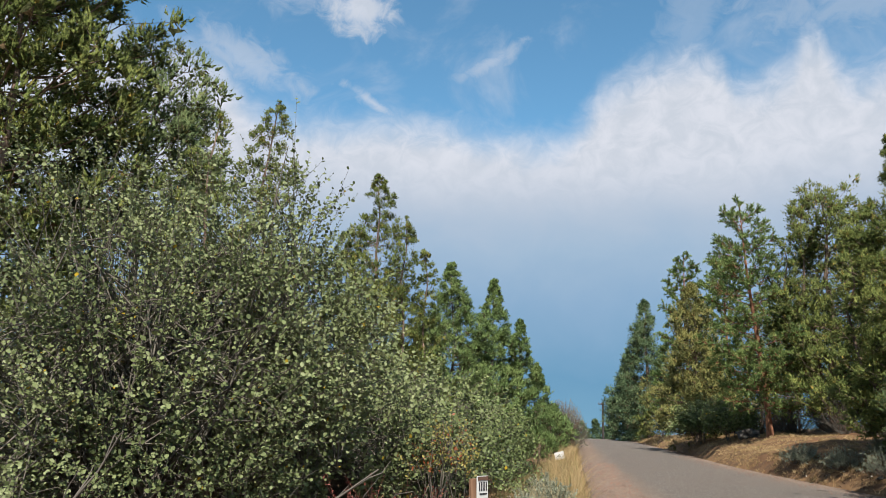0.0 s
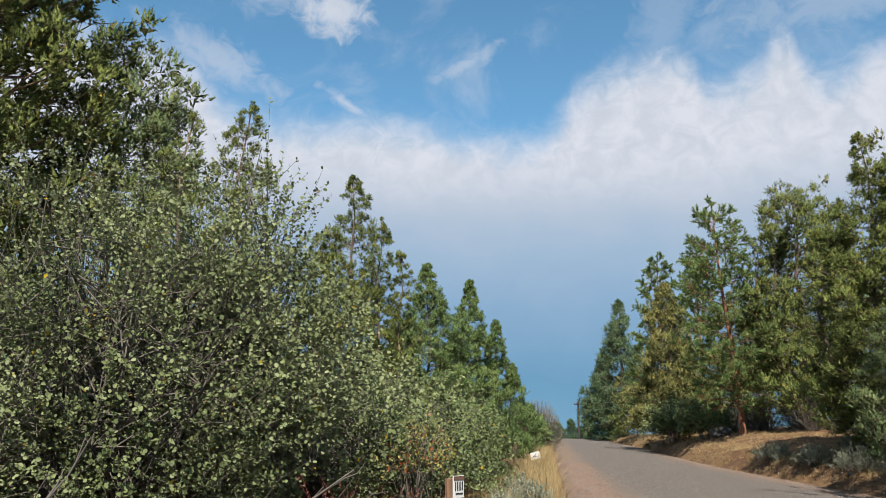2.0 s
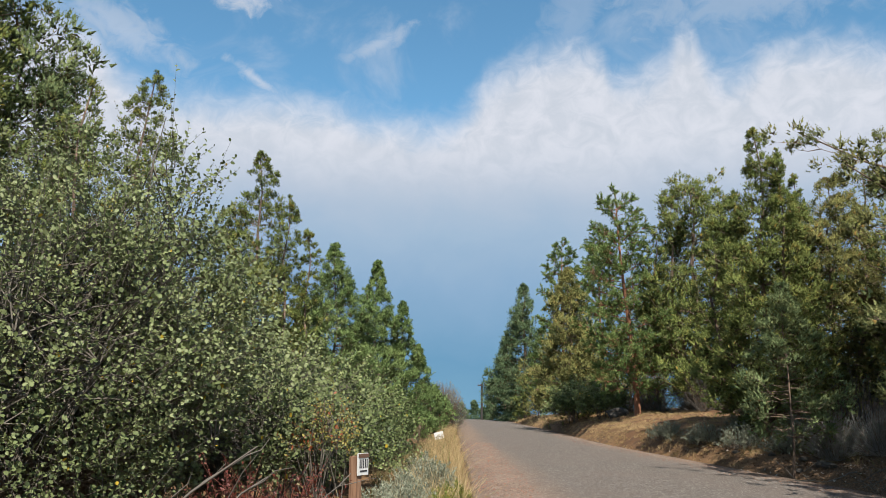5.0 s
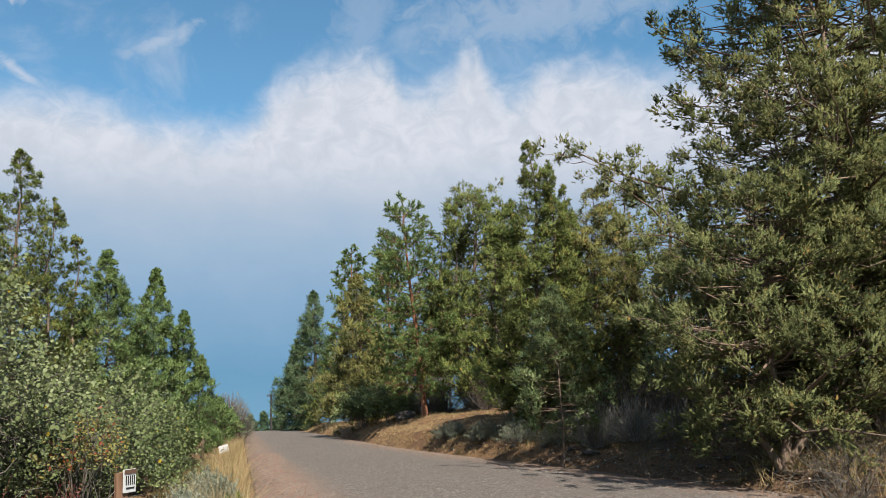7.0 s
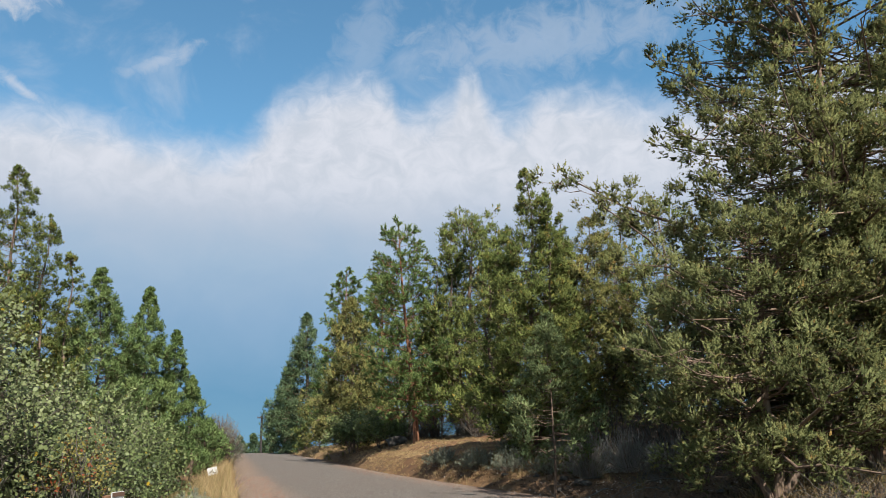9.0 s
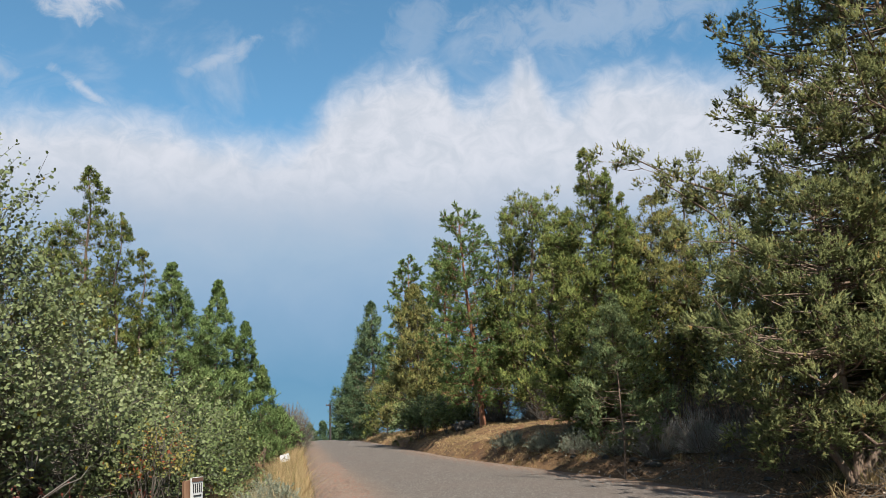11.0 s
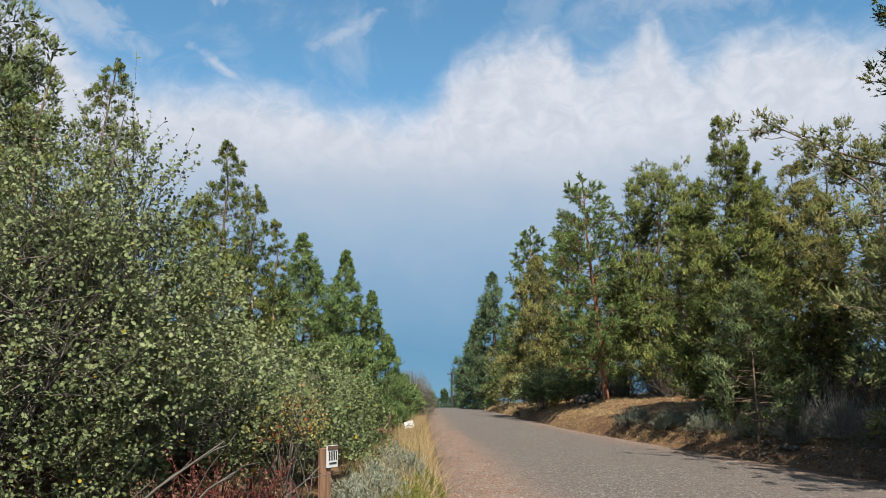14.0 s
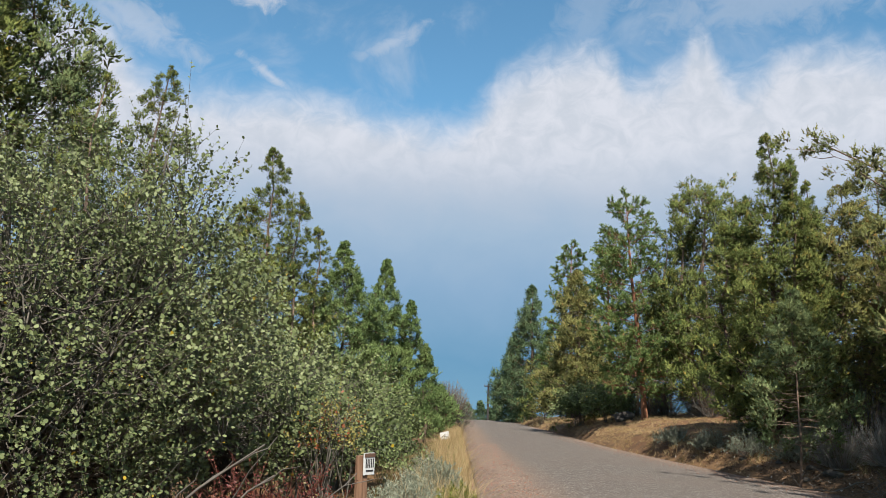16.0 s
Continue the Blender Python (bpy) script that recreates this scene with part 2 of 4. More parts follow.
def ground_tone(n, p):
    big, mid, small = n.noise(0.35, 4, 0.6, p), n.noise(2.2, 5, 0.65, p), n.noise(26, 5, 0.7, p)
    c = n.mix(n.smooth(big, 0.38, 0.62), (0.115, 0.0612, 0.0324), (0.166, 0.101, 0.0504))
    c = n.mix(n.smooth(mid, 0.42, 0.68), c, (0.0792, 0.0475, 0.0288))
    c = n.mix(n.math("MULTIPLY", n.smooth(small, 0.52, 0.72), 0.6), c, (0.216, 0.158, 0.0936))
    # needle litter under the junipers
    xyz = n.add("ShaderNodeSeparateXYZ")
    n.link(p, xyz.inputs[0])
    rag = n.math("MULTIPLY", n.math("SUBTRACT", mid, 0.5), 5.0)
    under = n.math("MULTIPLY", n.smooth(n.math("ADD", xyz.outputs[1], rag), 22.0, 18.5), n.smooth(n.math("ADD", xyz.outputs[0], rag), 5.2, 7.0))
    c = n.mix(under, c, n.mix(n.smooth(small, 0.4, 0.65), (0.06, 0.04, 0.026), (0.17, 0.105, 0.06)))
    return c, n.math("ADD", mid, n.math("MULTIPLY", small, 0.5))


ground_mat = surface("dry_ground", ground_tone, 0.95, 0.05, spec=0.1)


def road_tone(n, p):
    uv = n.add("ShaderNodeSeparateXYZ")
    n.link(n.add("ShaderNodeUVMap").outputs[0], uv.inputs[0])
    across = uv.outputs[0]
    grit = n.add("ShaderNodeTexVoronoi")
    grit.inputs["Scale"].default_value = 45
    n.link(p, grit.inputs["Vector"])
    tone = n.add("ShaderNodeSeparateColor")
    n.link(grit.outputs["Color"], tone.inputs[0])
    big, mid = n.noise(0.5, 4, 0.6, p), n.noise(5, 5, 0.65, p)
    c = n.mix(n.smooth(tone.outputs[0], 0.1, 0.9), (0.05, 0.041, 0.035), (0.138, 0.117, 0.1))
    c = n.mix(n.smooth(tone.outputs[1], 0.86, 0.95), c, (0.259, 0.241, 0.223))
    c = n.mix(n.math("MULTIPLY", n.smooth(big, 0.4, 0.65), 0.35), c, (0.119, 0.09, 0.0756))
    dirt = n.mix(n.smooth(tone.outputs[2], 0.2, 0.9), (0.105, 0.068, 0.048), (0.175, 0.125, 0.095))
    dirt = n.mix(n.smooth(tone.outputs[1], 0.8, 0.95), dirt, (0.235, 0.20, 0.168))
    c = n.mix(n.math("MULTIPLY", n.smooth(n.noise(14, 4, 0.7, p), 0.45, 0.62), 0.35), c, (0.06, 0.052, 0.047))
    wander = n.math("MULTIPLY", n.math("SUBTRACT", mid, 0.5), 0.10)
    wander = n.math("ADD", wander, n.math("MULTIPLY", n.math("SUBTRACT", big, 0.5), 0.16))
    a = n.math("ADD", across, wander)
    left, right = n.smooth(a, 0.26, 0.10), n.smooth(a, 0.86, 0.95)
    c = n.mix(n.math("MAXIMUM", left, right), c, dirt)
    h = n.math("ADD", n.math("MULTIPLY", grit.outputs["Distance"], -1.0), n.math("MULTIPLY", mid, 0.6))
    return c, h


road_mat = surface("chip_seal_road", road_tone, 0.9, 0.012, spec=0.2)


# ---------------------------------------------------------------- lay of the land
def soft_line(points, reach):
    ys, vs = np.array(points, float).T
    steps = np.linspace(-reach, reach, 9)

    def line(y):
        y = np.asarray(y, float)
        return np.mean([np.interp(y + s, ys, vs) for s in steps], axis=0)
    return line


rise = soft_line([(-200, -4), (-40, -0.9), (0, 0.0), (15, 0.30), (27, 0.54), (45, 0.78), (72, 0.93), (92, 1.03), (100, 1.0), (125, 0.2), (200, -4), (420, -14), (900, -22)], 5)
road_left = soft_line([(-60, 0.4), (0, 0.2), (14.5, 0.02), (23, -0.24), (36, -0.6), (45, -0.8), (72, -1.35), (95, -1.9), (130, -4.5), (200, -14)], 4)
road_right = soft_line([(-60, 11), (0, 9.4), (11, 8.15), (14.6, 7.5), (19, 6.6), (26.5, 5.45), (31, 4.85), (45, 4.4), (72, 4.05), (95, 3.6), (130, 1.4), (200, -8)], 4)
bank_height = soft_line([(-60, 0.5), (0, 0.55), (12, 0.5), (19, 0.55), (27, 0.95), (40, 1.0), (55, 0.7), (80, 0.45), (120, 0.3)], 3)


def step(v):
    v = np.clip(v, 0, 1)
    return v * v * (3 - 2 * v)


def land(x, y):
    """Height of the ground."""
    x, y = np.asarray(x, float), np.asarray(y, float)
    z = rise(y)
    o = x - road_right(y)
    near = np.clip((260 - np.hypot(x, y)) / 120, 0, 1)
    z = z + near * bank_height(y) * (0.5 * step(o / 0.8) + 0.5 * step((o - 0.1) / 2.6)) + near * 0.075 * np.clip(o - 1.5, 0, 30)
    q = road_left(y) - x
    z = z - near * 0.16 * step(q / 1.6) + near * 0.03 * np.clip(q - 6, 0, 10)
    lump = 0.05 * np.sin(x * 2.1 + 1.3 * np.sin(y * 0.9)) * np.sin(y * 1.7 + 0.8 * np.sin(x * 1.3)) + 0.03 * np.sin(x * 4.7 + y * 3.1)
    z = z + near * lump * np.where(o > 0, step((o - 0.1) / 1.0), step((q - 0.2) / 1.0))
    return z - 0.09 * step(np.minimum(0.5 - o, 0.5 - q) / 0.5)


def ground_at(x, y):
    return float(land(x, y))


# ---------------------------------------------------------------- mesh helpers
def quick_mesh(name, verts, faces, material=None, smooth=False, normals=None):
    """verts (n, 3); faces (m, k), all with k corners, or a list of such arrays; normals (n, 3): a soft shading direction for tufts."""
    faces = [f for f in (faces if isinstance(faces, list) else [faces]) if len(f)]
    me = bpy.data.meshes.new(name)
    me.vertices.add(len(verts))
    me.vertices.foreach_set("co", np.ascontiguousarray(verts, dtype=np.float32).ravel())
    corners = np.concatenate([f.ravel() for f in faces]).astype(np.int32)
    sizes = np.concatenate([np.full(len(f), f.shape[1]) for f in faces])
    me.loops.add(len(corners))
    me.loops.foreach_set("vertex_index", corners)
    me.polygons.add(len(sizes))
    me.polygons.foreach_set("loop_start", np.concatenate([[0], np.cumsum(sizes)[:-1]]).astype(np.int32))
    me.update(calc_edges=True)
    if normals is not None:
        smooth = True
        me.attributes.new("custom_normal", "FLOAT_VECTOR", "POINT").data.foreach_set("vector", np.ascontiguousarray(normals, dtype=np.float32).ravel())
    if smooth:
        me.polygons.foreach_set("use_smooth", np.ones(len(sizes), bool))
    if material:
        me.materials.append(material)
    return me


def piece(name, mesh, parent, label=""):
    ob = new(name, mesh)
    ob.parent = parent
    return tagged(ob, label)


def part(name, bm, material, parent, label=""):
    me = bpy.data.meshes.new(name)
    bm.to_mesh(me)
    bm.free()
    me.materials.append(material)
    return piece(name, me, parent, label)


def unit(v):
    return v / np.maximum(np.linalg.norm(v, axis=-1, keepdims=True), 1e-9)


def tubes(lines, radii, sides=5):
    """Tapered tubes along many lines of k points each: lines (n, k, 3), radii (n, k)."""
    n, k, _ = lines.shape
    t = np.gradient(lines, axis=1)
    t = unit(t)
    ref = np.where(np.abs(t[..., 2:3]) < 0.9, np.array([0, 0, 1.0]), np.array([1.0, 0, 0]))
    a = unit(np.cross(t, ref))
    b = np.cross(t, a)
    ang = np.arange(sides) * 2 * np.pi / sides
    ring = lines[:, :, None] + radii[:, :, None, None] * (a[:, :, None] * np.cos(ang)[:, None] + b[:, :, None] * np.sin(ang)[:, None])
    v = ring.reshape(-1, 3)
    i = np.arange(n * k * sides).reshape(n, k, sides)
    j = np.roll(i, -1, axis=2)
    q = np.stack([i[:, :-1], j[:, :-1], j[:, 1:], i[:, 1:]], -1).reshape(-1, 4)
    return v, q


def blades(rng, p, d, length, width, count, spread, kite=True):
    """Sprigs: at every p, count narrow blades that fan out about d."""
    n = len(p)
    s = rng.uniform(0.0, 0.6, (n, count, 1))
    d2 = unit(d[:, None] + spread * rng.normal(size=(n, count, 3)))
    root = p[:, None] + d[:, None] * length[:, None, None] * s
    side = unit(np.cross(d2, rng.normal(size=(n, count, 3)))) * (width[:, None, None] * rng.uniform(0.7, 1.2, (n, count, 1)) / 2)
    reach = d2 * (length[:, None, None] * rng.uniform(0.4, 0.75, (n, count, 1)))
    m = n * count
    if kite:
        v = np.stack([root, root + reach * 0.5 - side, root + reach, root + reach * 0.5 + side], 2).reshape(-1, 3)
        return v, np.arange(m * 4).reshape(m, 4)
    v = np.stack([root - side, root + reach, root + side], 2).reshape(-1, 3)
    return v, np.arange(m * 3).reshape(m, 3)


def leaves(rng, p, d, size, wide=0.6, curl=0.25, plain=False):
    """Oval leaves folded along the rib, from the stalk at p towards d; plain: one lozenge each, for shrubs far off."""
    n = len(p)
    side = unit(np.cross(d, rng.normal(scale=0.55, size=(n, 3)) + np.array([0.1, -0.45, 1.0])))
    up = np.cross(side, d)
    L, W = size[:, None] * d, (size * wide / 2)[:, None] * side
    U = (size * curl * rng.uniform(0.2, 1.0, n))[:, None] * up
    base, tip = p, p + L - U * 0.6
    if plain:
        v = np.stack([base, p + L * 0.55 - W + U * 0.4, tip, p + L * 0.5 + W + U * 0.4], 1).reshape(-1, 3)
        return v, np.arange(n * 4).reshape(n, 4)
    l1, l2 = p + L * 0.28 - W * 0.85 + U * 0.5, p + L * 0.74 - W * 0.9 + U * 0.3
    r1, r2 = p + L * 0.28 + W * 0.85 + U * 0.5, p + L * 0.74 + W * 0.9 + U * 0.3
    v = np.stack([base, l1, l2, tip, r2, r1], 1).reshape(-1, 3)
    i = np.arange(n)[:, None] * 6
    q = np.concatenate([i + np.array([[0, 3, 2, 1]]), i + np.array([[0, 5, 4, 3]])])
    return v, q


def stand(name, x, y, label, category, group="", sink=0.05):
    ob = new(name)
    ob.location = (x, y, ground_at(x, y) - sink)
    return tagged(ob, label, category, group)


# ---------------------------------------------------------------- trees
def sprays(rng, c, axis, size, count, sprigs, long, wide, flare, slim=1.0):
    """Clumps of feathery fronds: round every c, count fronds point out and along the clump's axis. Each is a slim
    crooked point of packed scaly twiglets with sprigs standing off it. Returns a mesh and a soft shading direction."""
    who = np.repeat(np.arange(len(c)), count)
    n = len(who)
    R = size[who]
    u = unit(rng.normal(scale=flare, size=(n, 3)) + axis[who] * 0.5 + np.array([0, 0, 0.3]))
    d = unit(u * 0.65 + axis[who] * 0.5 + rng.normal(scale=0.22, size=(n, 3)) + np.array([0, 0, 0.12]))
    L = R * rng.uniform(0.32, 0.66, n) * slim
    root = c[who] + u * (R * rng.uniform(0.15, 0.8, n))[:, None]
    ref = np.where(np.abs(d[:, 2:3]) < 0.9, np.array([0, 0, 1.0]), np.array([1.0, 0, 0]))
    e1 = unit(np.cross(d, ref))
    e2 = np.cross(d, e1)
    glow = unit(u + np.array([0, 0, 0.5]))
    sides = 3
    ang = np.arange(sides) * 2 * np.pi / sides + rng.uniform(0, 6, (n, 1))
    out = e1[:, None] * np.cos(ang)[..., None] + e2[:, None] * np.sin(ang)[..., None]
    rad = L[:, None] * 0.18 * rng.uniform(0.5, 1.35, (n, sides))
    ring = root[:, None] + d[:, None] * (L[:, None] * rng.uniform(0.0, 0.35, (n, sides)))[..., None] + out * rad[..., None]
    v1 = np.concatenate([ring, (root + d * (L * 0.85)[:, None])[:, None]], 1).reshape(-1, 3)
    n1 = unit(np.concatenate([out * 0.75 + glow[:, None] * 0.7, d[:, None] * 0.6 + glow[:, None] * 0.6], 1)).reshape(-1, 3)
    j = np.arange(sides)
    tri = np.stack([j, (j + 1) % sides, j * 0 + sides], 1)
    f1 = (np.arange(n)[:, None, None] * (sides + 1) + tri[None]).reshape(-1, 3)
    fw = np.repeat(np.arange(n), sprigs)
    m = len(fw)
    t = np.tile(np.linspace(0.12, 0.96, sprigs), n) + rng.uniform(-0.06, 0.06, m)
    turn = np.tile(np.arange(sprigs) * 2.4, n) + np.repeat(rng.uniform(0, 6, n), sprigs)
    off = e1[fw] * np.cos(turn)[:, None] + e2[fw] * np.sin(turn)[:, None]
    go = unit(d[fw] * 0.8 + off * np.where(t > 0.88, 0.25, 0.85)[:, None] + rng.normal(scale=0.2, size=(m, 3)))
    at_ = root[fw] + d[fw] * (L[fw] * t * 0.95)[:, None] + off * (L[fw] * 0.10 * np.sin(np.clip(t, 0, 1) * 3.0))[:, None]
    ln = (long * (1.2 - 0.4 * t) * rng.uniform(0.6, 1.3, m))[:, None]
    soft = unit(glow[fw] * 0.7 + off * 0.6 + rng.normal(scale=0.25, size=(m, 3)))
    side = unit(np.cross(go, soft)) * (wide * rng.uniform(0.7, 1.3, m) / 2)[:, None]
    v2 = np.stack([at_ - side, at_ + side, at_ + go * ln], 1).reshape(-1, 3)
    f2 = np.arange(m * 3).reshape(m, 3) + len(v1)
    return np.concatenate([v1, v2]), np.concatenate([f1, f2]), np.concatenate([n1, np.repeat(soft, 3, 0)])


def conifer(name, label, x, y, height, radius, seed, leaf, bark, low=0.05, taper=0.8, round_low=0.35, limbs=130, gap=1.2, tuft=0.3, fronds=21, sprigs=4,
            tops=(), lift=0.3, lean=(0, 0), trunk=0.018, ragged=0.4, inner=0.22, group="", droop=0.0, boughs=(), singles=24, sway=0.3, dense=99.0, lee=1.0, flare=0.75, slim=1.0, belly=0.12, fill=0.15):
    """An evergreen: a trunk with side leaders (tops: dx, dy, share of the height, share of the radius), limbs that
    curve up, and clumps of fronds along them, thinner above the height dense and by the share lee on the far side. boughs: single long limbs (height, turn in degrees, length, rise)."""
    rng = np.random.default_rng(seed)
    thing = stand(name, x, y, label, "tree", group)
    axes = [(0.0, 0.0, 1.0, 1.0)] + list(tops)
    ts = np.linspace(0, 1, 9)
    lines, rads, roots, outs, lens, rises = [], [], [], [], [], []
    for dx, dy, hs, rs in axes:
        h = height * hs
        wob = rng.normal(scale=0.010 * h, size=(9, 2))
        wob[0] = 0
        ax = np.zeros((9, 3))
        open_out = np.minimum(ts * 2.2, 1.0) ** 1.3
        ax[:, 0] = dx * open_out + wob[:, 0] + lean[0] * ts
        ax[:, 1] = dy * open_out + wob[:, 1] + lean[1] * ts
        ax[:, 2] = (h - tuft * 0.8) * ts
        lines.append(ax)
        rads.append(np.maximum(height * trunk * (0.5 + 0.5 * rs) * (1 - ts) ** 0.8, 0.012))
        n = int(limbs * (0.3 + 0.7 * rs) * hs)
        u = low + (1 - low) * (rng.random(n) ** 0.9) * 0.99
        turn = np.arange(n) * 2.39996 + rng.uniform(0, 6)
        v = (u - low) / (1 - low)
        prof = (1 - v) ** taper * np.minimum(1, (v + round_low) / (round_low + belly))
        wave = 1 + ragged * (0.6 * np.sin(turn * 2 + u * 9 + seed) + 0.5 * np.sin(u * 23 + turn * 3)) * 0.6
        lens.append(radius * rs * prof * wave * rng.uniform(0.66, 1.05, n) + 0.05)
        roots.append(np.stack([np.interp(u, ts, ax[:, i]) for i in range(3)], 1))
        outs.append(np.stack([np.cos(turn), np.sin(turn), np.zeros(n)], 1))
        rises.append(lift + rng.normal(scale=0.16, size=n) + 0.25 * v - droop * (1 - v))
    for z, turn, ln, up in boughs:
        lens.append(np.array([ln])), rises.append(np.array([up]))
        roots.append(np.array([[0.0, 0.0, z]]))
        outs.append(np.array([[math.cos(radians(turn)), math.sin(radians(turn)), 0.0]]))
    for z, turn, ln, up in boughs:
        for j in range(16):
            f = 0.35 + 0.62 * j / 15
            a = radians(turn + rng.uniform(25, 75) * (1 if j % 2 else -1))
            tip = np.array([math.cos(radians(turn)) * ln * f, math.sin(radians(turn)) * ln * f, z + ln * up * f ** 2 * 0.9])
            lens.append(np.array([ln * rng.uniform(0.10, 0.2)])), rises.append(np.array([rng.uniform(-0.15, 0.5)]))
            roots.append(tip[None]), outs.append(np.array([[math.cos(a), math.sin(a), 0.0]]))
    S, out, N, R = (np.concatenate(q) for q in (roots, outs, lens, rises))
    up = np.array([0, 0, 1.0])
    E = S + out * N[:, None] + up * (N * R)[:, None]
    C = S + out * (N * 0.6)[:, None] + up * (N * (R * 0.15 - 0.05))[:, None]
    k = np.linspace(0, 1, 6)[None, :, None]
    bow = (1 - k) ** 2 * S[:, None] + 2 * k * (1 - k) * C[:, None] + k ** 2 * E[:, None]
    bow[:, 1:-1] += rng.normal(scale=0.04, size=bow[:, 1:-1].shape) * N[:, None, None]
    limb_r = np.clip(N * 0.011, 0.005, 0.07)[:, None] * np.linspace(1, 0.16, 6)[None]
    for i, (line, rad) in enumerate(zip(lines, rads)):
        tv, tq = tubes(line[None], rad[None], 8)
        piece("leader" if i else "trunk", quick_mesh("trunk", tv, tq, bark, True), thing)
    order = np.argsort(-N)
    for i in order[:singles]:
        lv, lq = tubes(bow[i:i + 1], limb_r[i:i + 1], 6)
        piece("limb", quick_mesh("limb", lv, lq, bark, True), thing)
    less = [0, 2, 4, 5]
    bv, bq = tubes(bow[order[singles:]][:, less], limb_r[order[singles:]][:, less], 3)
    # shoots along the limbs
    cnt = np.maximum(1, np.round(N * (1 - inner) / gap + rng.random(len(N)))).astype(int)
    who = np.repeat(np.arange(len(N)), cnt)
    s = (inner + (1 - inner) * rng.random(len(who)) ** 0.58)[:, None]
    last = np.concatenate([[True], who[1:] != who[:-1]])
    s[last] = 0.97
    c = (1 - s) ** 2 * S[who] + 2 * s * (1 - s) * C[who] + s ** 2 * E[who]
    go = 2 * (1 - s) * (C - S)[who] + 2 * s * (E - C)[who]
    keep = (c[:, 2] < dense) | (rng.random(len(who)) < 0.24)
    keep &= (c[:, 1] < 0.8) | (rng.random(len(who)) < lee)
    who, s, c, go = who[keep], s[keep], c[keep], go[keep]
    size = np.minimum(rng.uniform(0.65, 1.25, len(who)), 0.32 + 0.75 * N[who])
    along = unit(go)
    away = rng.normal(size=c.shape) * np.array([1, 1, 0.8])
    away = unit(away - along * (away * along).sum(1, keepdims=True))
    reach = (sway * np.minimum(N[who], 2.6) * rng.random(len(who)) ** 0.8 * (1.1 - 0.8 * s[:, 0]))[:, None]
    knot = c - along * reach * 0.4
    c = c + away * reach
    axis = unit(along * 0.8 + away * np.minimum(reach * 2.0, 0.6) + rng.normal(scale=0.35, size=c.shape) + up * (0.45 - droop))
    some = slice(None, None, 3)
    sv, sq = tubes(np.stack([knot, c + axis * (tuft * 0.4 * size)[:, None]], 1)[some], np.tile([[0.008, 0.003]], (len(c[some]), 1)), 3)
    tagged(piece("twigwork", quick_mesh("twigwork", np.concatenate([bv, sv]), [bq, sq + len(bv)], bark, True), thing), kind="stuff")
    ends = np.array([l[-1] for l in lines])
    c = np.concatenate([c, ends, ends - up * tuft * 0.6])
    axis = np.concatenate([axis, np.tile(up, (2 * len(ends), 1))])
    size = np.concatenate([size, np.full(len(ends), 0.3), np.full(len(ends), 0.42)])
    grain = math.hypot(x, y) * 0.0007
    v, f, soft = sprays(rng, c, axis, tuft * size, fronds, sprigs, max(0.034, 2.9 * grain), max(0.014, 1.6 * grain), flare, slim)
    piece("crown", quick_mesh("crown", v, f, leaf, normals=soft), thing)
    # loose triangles that fill the clumps: old dead twigs, inner shade put into their colour
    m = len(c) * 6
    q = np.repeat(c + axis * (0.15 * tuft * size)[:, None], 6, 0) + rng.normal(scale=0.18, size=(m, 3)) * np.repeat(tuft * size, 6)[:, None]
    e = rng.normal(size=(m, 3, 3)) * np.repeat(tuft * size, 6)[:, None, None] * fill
    piece("shade_toned_fill", quick_mesh("shade_toned_fill", (q[:, None] + e).reshape(-1, 3), np.arange(m * 3).reshape(m, 3), shade_toned_leaf), thing)
    return thing


